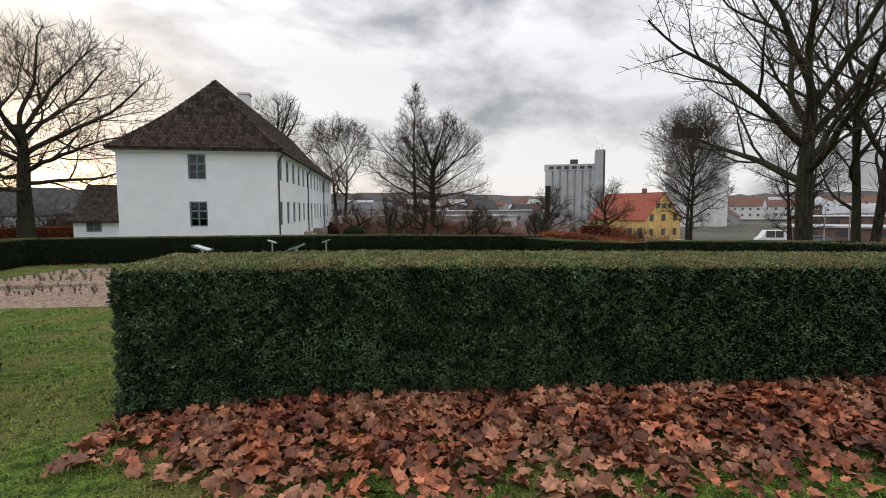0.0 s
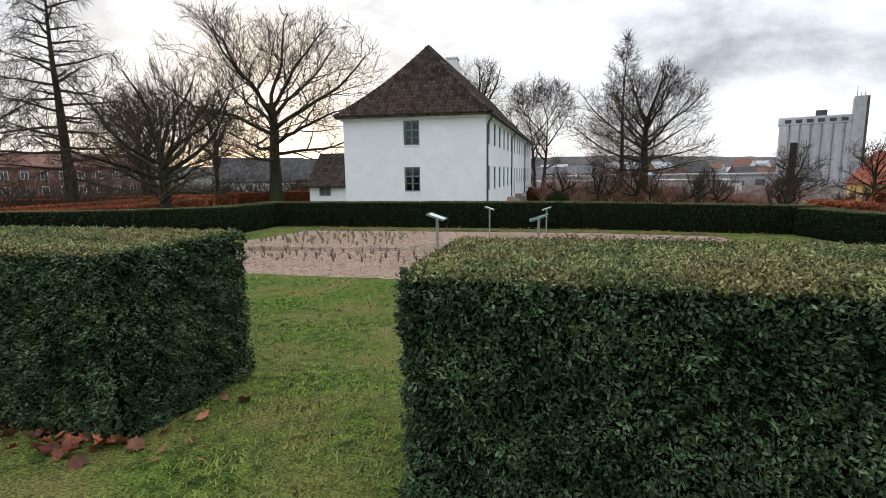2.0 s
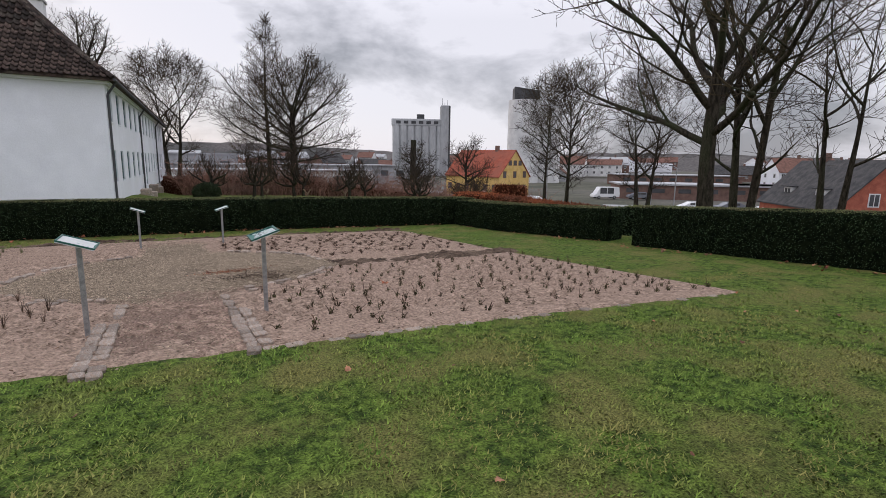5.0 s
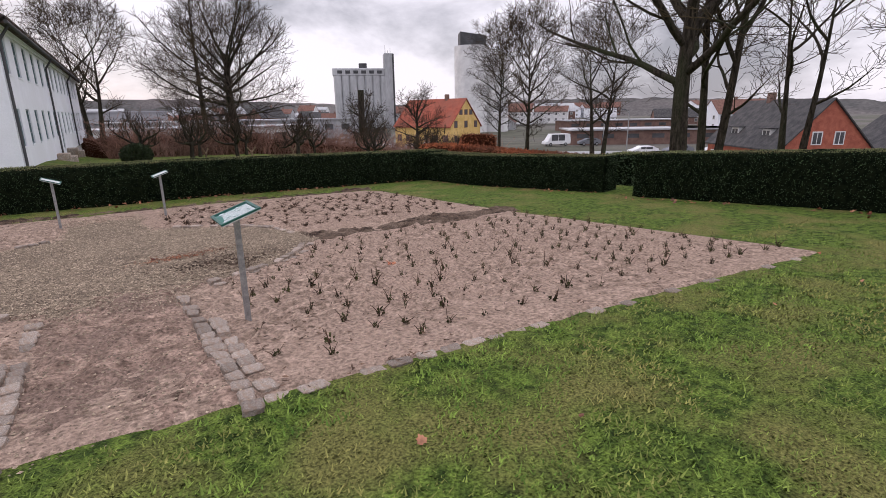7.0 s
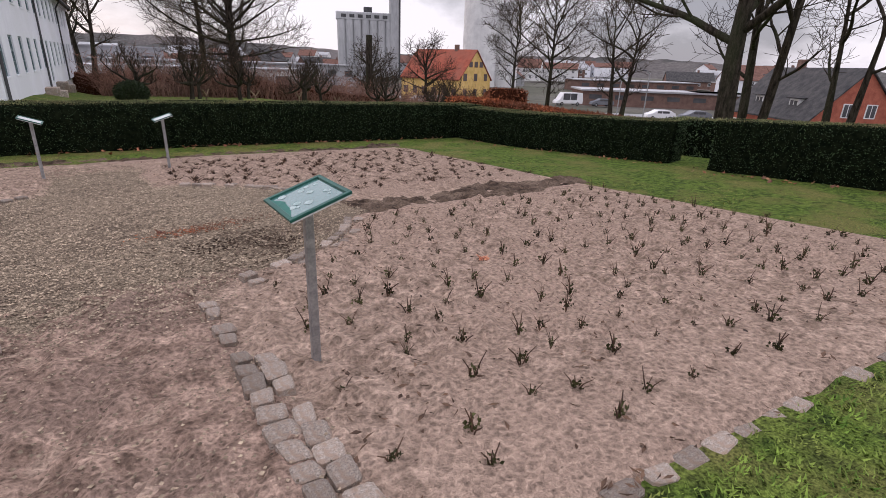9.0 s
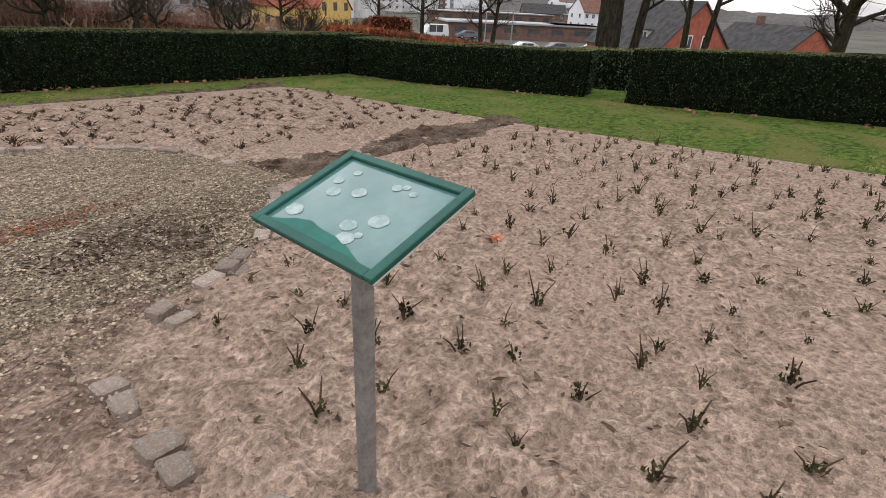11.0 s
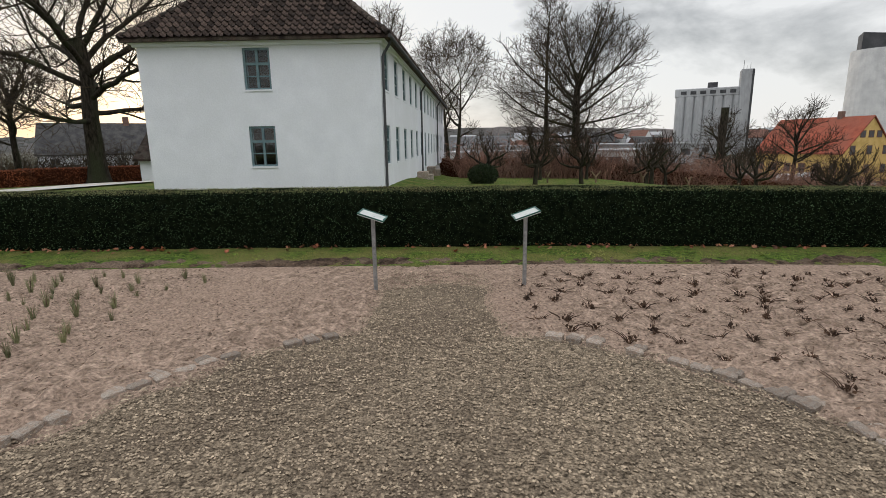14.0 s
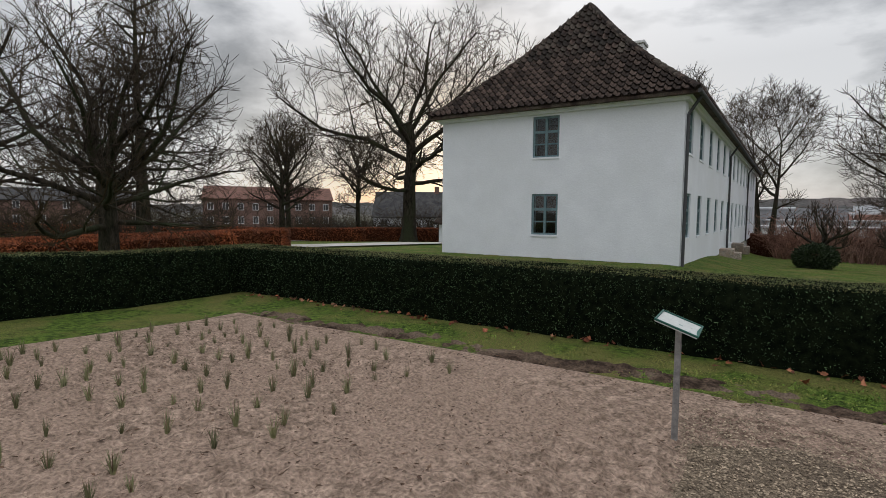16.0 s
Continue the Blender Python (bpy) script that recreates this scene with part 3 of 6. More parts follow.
TREES = [
    ("bare_tree", "tall bare deciduous tree with a broad domed crown beside the house", -27.3, 48.4, dict(seed=11, shape="dome", height=19.2, h0=4.6, rad=13.2, trunk_r=0.66, leader=0.36, limbs=13, kids=(9, 8, 6), elev=(2, 70), twig_len=1.0, limb_r=0.36, rise=0.2, wiggle=0.17), 0.019),
    ("bare_tree", "low bare tree with a dense spreading dark crown", -16.6, 19.9, dict(seed=5, shape="dome", height=7.0, h0=1.5, rad=4.7, trunk_r=0.28, leader=0.30, limbs=15, kids=(7, 6, 5), elev=(0, 70), twig_len=0.5, limb_r=0.36, wiggle=0.16), 0.009),
    ("bare_tree", "tall bare tree with a single leader and rising side branches", 8.7, 67.3, dict(seed=21, shape="cone", height=20.6, h0=3.8, rad=7.0, trunk_r=0.38, leader=0.97, limbs=44, kids=(6, 5, 4), elev=(12, 45), rise=0.3, twig_len=0.7, limb_r=0.20, wiggle=0.08), 0.016),
    ("bare_tree", "bare rounded tree standing in front of a taller one", 9.6, 58.1, dict(seed=8, shape="dome", height=14.2, h0=2.8, rad=8.6, trunk_r=0.46, leader=0.55, limbs=26, kids=(7, 6, 5), elev=(0, 66), twig_len=0.8, limb_r=0.30, wiggle=0.09), 0.015),
    ("bare_tree", "tall slender bare tree with two trunks behind the house", -1.4, 75.5, dict(seed=31, shape="vase", height=18.0, h0=5.5, rad=5.6, trunk_r=0.42, leader=0.62, limbs=18, kids=(6, 5, 4), elev=(30, 70), stems=2, twig_len=0.9, limb_r=0.4), 0.020),
    ("bare_tree", "tall slender bare tree behind the house", -10.5, 79.0, dict(seed=32, shape="vase", height=20.0, h0=6.0, rad=5.4, trunk_r=0.5, leader=0.4, limbs=12, kids=(6, 5, 4), elev=(30, 75), twig_len=0.9), 0.020),
    ("bare_tree", "massive bare tree with rising limbs beyond the hedge", 20.1, 18.9, dict(seed=2, shape="dome", height=18.0, h0=4.6, rad=9.0, trunk_r=0.42, leader=0.30, limbs=9, kids=(7, 6, 5), elev=(28, 78), twig_len=0.7, limb_r=0.42, wiggle=0.15), 0.014),
    ("bare_tree", "tall bare tree with a forked trunk and rising limbs", 24.6, 20.0, dict(seed=14, shape="vase", height=17.0, h0=3.4, rad=6.4, trunk_r=0.23, leader=0.55, stems=2, limbs=12, kids=(6, 5, 4), elev=(30, 70), lean=(0.02, -0.03), twig_len=0.7, wiggle=0.12), 0.012),
    ("bare_tree", "tall bare tree with a forked leaning trunk", 29.8, 18.1, dict(seed=17, shape="vase", height=18.5, h0=4.4, rad=6.4, trunk_r=0.25, leader=0.6, stems=2, limbs=12, kids=(6, 5, 4), elev=(30, 72), twig_len=0.7, wiggle=0.12), 0.013),
    ("bare_tree", "slender bare tree above the road", 43.0, 58.0, dict(seed=41, shape="vase", height=18.5, h0=4.5, rad=5.2, trunk_r=0.30, leader=0.7, limbs=26, kids=(6, 4, 3), elev=(25, 65), twig_len=0.8, limb_r=0.34), 0.018),
    ("bare_tree", "slender bare tree above the road", 27.2, 36.2, dict(seed=42, shape="vase", height=13.0, h0=3.0, rad=4.6, trunk_r=0.24, leader=0.75, limbs=28, kids=(6, 4, 3), elev=(20, 65), twig_len=0.6, limb_r=0.34), 0.013),
    ("bare_tree", "bare tree with two rising trunks", 44.5, 43.0, dict(seed=43, shape="vase", height=18.0, h0=4.0, rad=5.4, trunk_r=0.36, leader=0.65, stems=2, limbs=22, kids=(6, 5, 4), elev=(25, 68), twig_len=0.8, limb_r=0.36), 0.017),
    ("larch", "tall bare larch with drooping sprays", -29.5, 27.6, dict(seed=51, shape="cone", height=15.5, h0=2.4, rad=6.0, trunk_r=0.42, leader=0.97, limbs=46, kids=(8, 5, 3), elev=(-5, 35), rise=0.05, droop=0.5, twig_len=0.6, limb_r=0.28), 0.012),
    ("bare_tree", "bare tree beside the parking place", -38.0, 44.0, dict(seed=52, shape="dome", height=11, h0=2.6, rad=4.8, trunk_r=0.3, leader=0.4, limbs=12, kids=(6, 5, 4), twig_len=0.7), 0.018),
    ("bare_tree", "bare tree before the brick building", -44.0, 50.0, dict(seed=53, shape="vase", height=13, h0=3.5, rad=4.4, trunk_r=0.3, leader=0.5, limbs=12, kids=(6, 5, 4), elev=(25, 70), twig_len=0.7), 0.020),
    ("bare_tree", "slender bare tree before the brick building", -37.0, 53.0, dict(seed=54, shape="vase", height=12, h0=3.5, rad=4.0, trunk_r=0.28, leader=0.5, limbs=12, kids=(6, 5, 4), elev=(25, 70), twig_len=0.7), 0.020),
    ("bare_tree", "bare tree with a wide crown beyond the drive", -36.0, 21.0, dict(seed=55, shape="dome", height=13, h0=2.6, rad=6.5, trunk_r=0.4, leader=0.4, limbs=14, kids=(7, 5, 4), twig_len=0.7), 0.014),
    ("bare_tree", "bare tree beside the white silo", 40.0, 74.0, dict(seed=56, shape="dome", height=11, h0=2.5, rad=4.6, trunk_r=0.28, leader=0.5, limbs=12, kids=(5, 4, 3), twig_len=0.8), 0.022),
    ("bare_tree", "bare tree on the slope below the hedge", 34.0, 12.0, dict(seed=57, shape="vase", height=16, h0=3.5, rad=6.0, trunk_r=0.42, leader=0.45, limbs=13, kids=(6, 5, 4), elev=(25, 72), twig_len=0.7), 0.015),
    ("bare_tree", "distant bare tree in front of the silo", 30.0, 72.0, dict(seed=58, shape="dome", height=9.5, h0=2.0, rad=4.4, trunk_r=0.26, leader=0.5, limbs=12, kids=(5, 4, 3), twig_len=0.8), 0.022),
    ("bare_tree", "bare tree among the scrub", -46.0, 33.0, dict(seed=59, shape="dome", height=12, h0=2.4, rad=5.8, trunk_r=0.34, leader=0.4, limbs=13, kids=(6, 5, 4), twig_len=0.7), 0.017),
]
for nm, lab, tx, ty, kw, mr in TREES:
    tree(nm, lab, tx, ty, minr=mr, **kw)

# orchard of small gnarled trees on the lawn behind the house
for k, (tx, ty) in enumerate([(0.6, 43.5), (3.0, 40.5), (6.2, 42.5), (10.6, 43.0), (12.0, 47.5), (16.5, 42.0), (18.0, 46.5), (21.0, 41.5), (23.5, 45.5), (26.5, 43.5), (28.0, 49.0), (14.5, 50.0), (5.0, 50.0), (9.0, 52.0)]):
    tree("fruit_tree", "small gnarled pruned fruit tree with upright shoots", tx, ty, "fruit tree", minr=0.014, group="orchard",
         seed=70 + k, shape="dome", height=2.9 + 0.35 * (k % 3), h0=1.0, rad=2.0, trunk_r=0.16, leader=0.12, limbs=5, kids=(4, 3, 2), elev=(15, 60), rise=0.4, wiggle=0.30, twig_len=0.6, limb_r=0.75, sprout=1.2, lean=(0.10 * math.sin(k * 2.1), 0.08))

# ivy-clad stump
st = thing("tree_stump", "tall dark dead trunk with a few stub branches", "tree trunk", (27.8, 68.0, gz(27.8, 68.0)))
v, f = tubes([(0, 0, -0.5, 0, 0, 5, 0.45, 0.42), (0, 0, 5, 0.1, 0, 9.6, 0.42, 0.40), (0, 0, 5.2, 1.8, 0.3, 5.6, 0.14, 0.05), (0, 0, 6.2, -1.6, 0.2, 7.2, 0.14, 0.05), (0, 0, 4.0, -2.2, 0.2, 4.6, 0.12, 0.04)], 8)
np_mesh("trunk", v, f, BARK, st, smooth=True)


# ---- hedges ----
def rhombs(pos, nrm, length, width, rnd, lift=0.5, flop=0.7):
    """Small folded leaf sprays at pos, two triangles each."""
    n = len(pos)
    d = nrm * lift + rnd.normal(0, 1, (n, 3)) * flop * 0.6
    d /= np.linalg.norm(d, axis=1, keepdims=True)
    s = np.cross(d, rnd.normal(0, 1, (n, 3)))
    s /= np.maximum(np.linalg.norm(s, axis=1, keepdims=True), 1e-6)
    L = length * rnd.uniform(0.6, 1.4, (n, 1))
    W = width * rnd.uniform(0.7, 1.3, (n, 1))
    up = np.cross(s, d)
    a = pos - d * L * 0.15
    v = np.stack([a, a + d * L * 0.5 + s * W + up * W * 0.5, a + d * L, a + d * L * 0.5 - s * W + up * W * 0.5], 1).reshape(-1, 3)
    b = np.arange(n)[:, None] * 4
    f = np.concatenate([b + [[0, 1, 2]], b + [[0, 2, 3]]], 1).reshape(-1, 3)
    return v, f


def hedge(name, label, p0, p1, thick, height, seed, dense=300, dense_top=300, spray=0.07, dense_span=None, core=None, leaf=None, topleaf=None, round0=False, round1=False, face_only=0, leafw=0.16, clump=0.0):
    """A clipped hedge from p0 to p1 (middle line), as a rounded, uneven body with sprays on it."""
    rnd = np.random.RandomState(seed)
    p0, p1 = np.array(p0, float), np.array(p1, float)
    L = np.linalg.norm(p1 - p0)
    d = (p1 - p0) / L
    nrm = np.array([-d[1], d[0]])
    t = thing(name, label, "hedge", group="garden hedges")
    prof = [(-0.5, -0.05), (-0.52, 0.25), (-0.505, 0.6), (-0.49, 0.93), (-0.45, 0.985), (-0.2, 1.0), (0.2, 1.0), (0.45, 0.985), (0.49, 0.93), (0.505, 0.6), (0.52, 0.25), (0.5, -0.05)]
    nl = max(8, int(L / 0.3))
    us = np.linspace(0.03, L - 0.03, nl)
    v = []
    for u in us:
        e0, e1 = min(1, u / 0.5) if round0 else 1, min(1, (L - u) / 0.5) if round1 else 1
        k = 0.55 + 0.45 * math.sqrt(max(0, 1 - (1 - min(e0, e1)) ** 2))
        for a, b in prof:
            q = p0 + d * u + nrm * a * (thick * 0.985 - clump * 1.4) * k
            v.append((q[0] + rnd.normal(0, 0.012), q[1] + rnd.normal(0, 0.012), gz(*(p0 + d * u)) + b * (height - clump * 0.7) + rnd.normal(0, 0.008)))
    m = len(prof)
    f = [(i * m + j, i * m + j + 1, (i + 1) * m + j + 1, (i + 1) * m + j) for i in range(nl - 1) for j in range(m - 1)]
    vv = np.array(v)
    # the body's dark core colour stands in for shade inside the foliage
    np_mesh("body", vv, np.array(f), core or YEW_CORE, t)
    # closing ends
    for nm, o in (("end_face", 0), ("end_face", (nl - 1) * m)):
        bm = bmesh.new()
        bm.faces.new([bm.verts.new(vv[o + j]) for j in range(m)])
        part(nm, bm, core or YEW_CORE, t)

    def scatter(n, side):
        u = rnd.uniform(0, L, n)
        if side == "top":
            a, b = rnd.uniform(-0.49, 0.49, n), np.ones(n)
            b = np.where(np.abs(a) > 0.43, 0.985, 1.0)
            N = np.tile([0, 0, 1.0], (n, 1))
        elif side in ("e0", "e1"):
            u = np.full(n, 0.0 if side == "e0" else L)
            a, b = rnd.uniform(-0.5, 0.5, n), rnd.uniform(0.0, 1, n)
            N = np.tile([*(d * (-1 if side == "e0" else 1)), 0], (n, 1))
        else:
            b = rnd.uniform(0.0, 0.99, n)
            a = np.interp(b, [0, 0.25, 0.6, 0.93, 1.0], [0.505, 0.525, 0.51, 0.495, 0.46]) * side
            N = np.tile([*(nrm * side), 0.15], (n, 1))
        k = np.ones(n)
        for flag, e in ((round0, u / 0.5), (round1, (L - u) / 0.5)):
            if flag:
                k = np.minimum(k, 0.55 + 0.45 * np.sqrt(np.maximum(0, 1 - (1 - np.minimum(1, e)) ** 2)))
        q = p0[None] + d[None] * u[:, None] + nrm[None] * (a * thick * k)[:, None]
        base = p0[None] + d[None] * u[:, None]
        P = np.stack([q[:, 0], q[:, 1], ground(base[:, 0], base[:, 1]) + b * height], 1)
        if clump:
            # the shoots stand in uneven tufts
            g = np.sin(P[:, 0] * 23 + 3 * np.sin(P[:, 2] * 11) + P[:, 1] * 9) * np.sin(P[:, 2] * 27 + 2 * np.sin(P[:, 0] * 13) + P[:, 1] * 19) + 0.6 * np.sin(P[:, 0] * 51 + P[:, 1] * 47) * np.sin(P[:, 2] * 57 + P[:, 0] * 13)
            P = P + N * (g * clump * (0.35 if side == "top" else 1.0) + rnd.normal(0, clump * 0.35, n))[:, None]
        if dense_span:
            lo, hi, x_lo = dense_span[0], dense_span[1], dense_span[2]
            far = np.maximum(lo - u, u - hi)
            keep = rnd.uniform(0, 1, n) < np.clip(1 - far / 3.0, x_lo, 1)
            P, N = P[keep], N[keep]
        return P, N

    sides = [face_only] if face_only else [1, -1]
    P, N = [], []
    for s in sides:
        a, b = scatter(int(dense * L * height), s)
        P.append(a), N.append(b)
    for e in ("e0", "e1"):
        a, b = scatter(int(dense * thick * height), e)
        P.append(a), N.append(b)
    v, f = rhombs(np.concatenate(P), np.concatenate(N), spray, spray * leafw, rnd, 0.5, 0.85)
    tagged(np_mesh("foliage", v, f, leaf or YEW, t), kind="stuff")
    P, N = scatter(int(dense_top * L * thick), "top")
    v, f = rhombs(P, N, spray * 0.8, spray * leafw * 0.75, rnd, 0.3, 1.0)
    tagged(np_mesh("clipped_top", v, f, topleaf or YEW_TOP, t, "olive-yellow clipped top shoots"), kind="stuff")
    return t


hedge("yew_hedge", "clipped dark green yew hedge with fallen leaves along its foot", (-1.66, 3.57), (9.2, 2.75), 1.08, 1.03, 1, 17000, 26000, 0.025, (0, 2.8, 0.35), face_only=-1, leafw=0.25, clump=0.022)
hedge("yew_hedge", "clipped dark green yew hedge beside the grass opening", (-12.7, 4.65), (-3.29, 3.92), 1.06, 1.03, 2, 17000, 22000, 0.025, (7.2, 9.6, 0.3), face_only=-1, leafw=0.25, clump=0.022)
# sprays are thinner from here, so the shade-coloured core shows through
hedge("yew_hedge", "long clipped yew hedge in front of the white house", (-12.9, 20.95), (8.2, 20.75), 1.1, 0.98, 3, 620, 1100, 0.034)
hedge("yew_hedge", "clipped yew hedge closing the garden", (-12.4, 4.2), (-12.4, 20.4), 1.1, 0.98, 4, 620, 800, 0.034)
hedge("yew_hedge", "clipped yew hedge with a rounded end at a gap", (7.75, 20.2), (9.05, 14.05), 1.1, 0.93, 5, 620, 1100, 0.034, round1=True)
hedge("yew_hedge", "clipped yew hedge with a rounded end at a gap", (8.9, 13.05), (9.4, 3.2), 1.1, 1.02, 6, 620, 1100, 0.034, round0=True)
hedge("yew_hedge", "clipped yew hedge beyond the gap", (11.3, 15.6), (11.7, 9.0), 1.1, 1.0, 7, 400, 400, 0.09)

# beech hedges with dry leaves
for k, (a, b, th, h) in enumerate([((-22.5, 17.0), (-19.0, 25.2), 1.6, 1.0), ((-34, 22.0), (-21.5, 30.0), 1.4, 0.9), ((-48, 40.0), (-30.0, 45.5), 1.4, 1.1), ((-32, 47), (-20.5, 57), 1.2, 1.2),
                                   ((12.5, 24.0), (23, 38), 1.5, 1.6), ((23, 38), (33, 54), 1.5, 1.7), ((-2.5, 62), (12, 56.5), 1.4, 1.6), ((12, 56.5), (33, 54), 1.4, 1.5), ((-60, 30), (-36, 34), 1.3, 1.0), ((9.9, 24.2), (14.5, 15.6), 1.2, 0.98)]):
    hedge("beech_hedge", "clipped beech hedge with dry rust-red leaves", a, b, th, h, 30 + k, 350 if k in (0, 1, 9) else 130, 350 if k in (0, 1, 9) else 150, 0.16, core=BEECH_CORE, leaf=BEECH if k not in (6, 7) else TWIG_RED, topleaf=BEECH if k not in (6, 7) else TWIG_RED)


# ---- scrub behind the orchard ----
def scrub(name, label, x0, x1, y0, y1, n, h, seed, material):
    r = np.random.RandomState(seed)
    x, y = r.uniform(x0, x1, n), r.uniform(y0, y1, n)
    z = ground(x, y)
    segs = []
    for i in range(n):
        p = np.array([x[i], y[i], z[i] - 0.1])
        dd = np.array([r.normal(0, 0.35), r.normal(0, 0.35), 1.0])
        hh = h * r.uniform(0.5, 1.25)
        for j in range(3):
            q = p + dd * hh / 3
            segs.append((*p, *q, 0.035 - 0.009 * j, 0.027 - 0.009 * j))
            for _ in range(2):
                e = q + np.array([r.normal(0, 0.4), r.normal(0, 0.4), r.uniform(0, 0.6)]) * hh * 0.35
                segs.append((*q, *e, 0.018, 0.008))
            p, dd = q, dd + r.normal(0, 0.25, 3)
    v, f = tubes(segs, 3)
    return tagged(np_mesh(name, v, f, material), label, "scrub", kind="stuff")


scrub("scrub", "belt of leafless red-brown scrub behind the orchard", -1, 34, 54, 60, 2600, 2.2, 1, TWIG_RED)
scrub("scrub", "leafless red-brown scrub on the slope", 0, 46, 60, 72, 1800, 2.6, 2, TWIG_RED)
scrub("scrub", "leafless undergrowth before the brick building", -58, -20, 56, 66, 1700, 2.6, 3, TWIG)
scrub("scrub", "leafless undergrowth beyond the parking place", -58, -34, 24, 40, 900, 2.2, 4, TWIG)


# ---- houses ----
def opening_wall(bm, origin, along, inward, length, z0, z1, thick, holes):
    """A wall of that thickness with rectangular holes (u0, u1, v0, v1) cut through."""
    o, a, w = Vector(origin), Vector(along).normalized(), Vector(inward).normalized()
    us = sorted({0, length, *[h[0] for h in holes], *[h[1] for h in holes]})
    vs = sorted({z0, z1, *[h[2] for h in holes], *[h[3] for h in holes]})
    hole = lambda u, v: any(h[0] < u < h[1] and h[2] < v < h[3] for h in holes)
    cache = {}

    def vert(u, v, k):
        key = (round(u, 4), round(v, 4), k)
        if key not in cache:
            cache[key] = bm.verts.new(o + a * u + w * (thick * k) + Vector((0, 0, v)))
        return cache[key]

    nu, nv = len(us) - 1, len(vs) - 1
    solid = [[not hole((us[i] + us[i + 1]) / 2, (vs[j] + vs[j + 1]) / 2) for j in range(nv)] for i in range(nu)]
    for i in range(nu):
        for j in range(nv):
            if not solid[i][j]:
                continue
            u0, u1, v0, v1 = us[i], us[i + 1], vs[j], vs[j + 1]
            for k in (0, 1):
                q = [vert(u0, v0, k), vert(u1, v0, k), vert(u1, v1, k), vert(u0, v1, k)]
                bm.faces.new(q if k == 0 else q[::-1])
            for di, dj, pa, pb in ((-1, 0, (u0, v0), (u0, v1)), (1, 0, (u1, v0), (u1, v1)), (0, -1, (u0, v0), (u1, v0)), (0, 1, (u0, v1), (u1, v1))):
                ii, jj = i + di, j + dj
                if not (0 <= ii < nu and 0 <= jj < nv) or not solid[ii][jj]:
                    bm.faces.new([vert(*pa, 0), vert(*pb, 0), vert(*pb, 1), vert(*pa, 1)])


def window_unit(parent, origin, along, inward, u0, u1, v0, v1, cols=2, rows=3, paint=PAINT, inset=0.05, bar=0.055):
    """A painted casement: frame, bars and single panes."""
    o, a, w = Vector(origin), Vector(along).normalized(), Vector(inward).normalized()
    m = Matrix(((a.x, w.x, 0, o.x), (a.y, w.y, 0, o.y), (a.z, w.z, 1, o.z), (0, 0, 0, 1)))
    bm = bmesh.new()
    f = 0.075
    for q in ((u0, u0 + f, v0, v1), (u1 - f, u1, v0, v1), (u0 + f, u1 - f, v0, v0 + f), (u0 + f, u1 - f, v1 - f, v1)):
        box(bm, q[0], q[1], inset, inset + 0.09, q[2], q[3], m)
    win = part("window", bm, paint, parent, "blue-green painted wooden casement")
    iu0, iu1, iv0, iv1 = u0 + f, u1 - f, v0 + f, v1 - f
    vcut = [iv0 + (iv1 - iv0) * q for q in ((0.62,) if rows < 3 else (0.31, 0.64))]
    ucut = [iu0 + (iu1 - iu0) * c / cols for c in range(1, cols)]
    for c in ucut:
        bm = bmesh.new()
        box(bm, c - bar * 0.8, c + bar * 0.8, inset + 0.005, inset + 0.075, iv0, iv1, m)
        part("mullion", bm, paint, win)
    for k, r in enumerate(vcut):
        hb = bar * (0.8 if k == len(vcut) - 1 else 0.4)
        edges = [iu0, *[c + k2 * bar * 0.8 for c in ucut for k2 in (-1, 1)], iu1]
        for a0, a1 in zip(edges[::2], edges[1::2]):
            bm = bmesh.new()
            box(bm, a0, a1, inset + 0.008, inset + 0.070, r - hb, r + hb, m)
            part("glazing_bar", bm, paint, win)
    ue, ve = [iu0, *ucut, iu1], [iv0, *vcut, iv1]
    for i in range(len(ue) - 1):
        for j in range(len(ve) - 1):
            bm = bmesh.new()
            box(bm, ue[i] + 0.003, ue[i + 1] - 0.003, inset + 0.035, inset + 0.041, ve[j] + 0.003, ve[j + 1] - 0.003, m)
            part("pane", bm, GLASS, win)
    bm = bmesh.new()
    box(bm, u0 - 0.02, u1 + 0.02, -0.03, inset, v0 - 0.05, v0 + 0.012, m)
    part("sill", bm, WHITE, win, "limewashed sill")
    return win


# the white house: its long wall leans three degrees off square
HX0, HX1, HY0, HZ, HE, HR = -12.57, -4.19, 29.9, -0.55, 4.80, 9.35
HL, SH = 35.6, 0.052
house = thing("white_house", "two-storey limewashed manor house with a hipped clay-tile roof", "house")
sx = lambda x, y: x + SH * (y - HY0)
side_dir = Vector((SH, 1, 0)).normalized()
side_len = HL * math.hypot(1, SH)
gable_holes = [(3.63, 4.57, 3.18, 4.575), (3.63, 4.57, 0.54, 1.955)]
bm = bmesh.new()
opening_wall(bm, (HX0, HY0, 0), (1, 0, 0), (0, 1, 0), HX1 - HX0, HZ, HE, 0.45, gable_holes)
part("wall", bm, WHITE, house, "limewashed gable wall")
for h in gable_holes:
    window_unit(house, (HX0, HY0, 0), (1, 0, 0), (0, 1, 0), *h)
side_holes = []
for k in range(14):
    u = 0.62 + 2.42 * k
    side_holes += [(u, u + 0.98, 3.18, 4.575)]
    side_holes += [(u, u + 0.98, 0.54, 1.955)] if k != 6 else [(u, u + 1.0, -0.25, 1.955)]
bm = bmesh.new()
opening_wall(bm, (HX1, HY0 + 0.002, 0), side_dir, (-1, 0, 0), side_len, HZ, HE, 0.43, side_holes)
part("wall", bm, WHITE, house, "limewashed long wall")
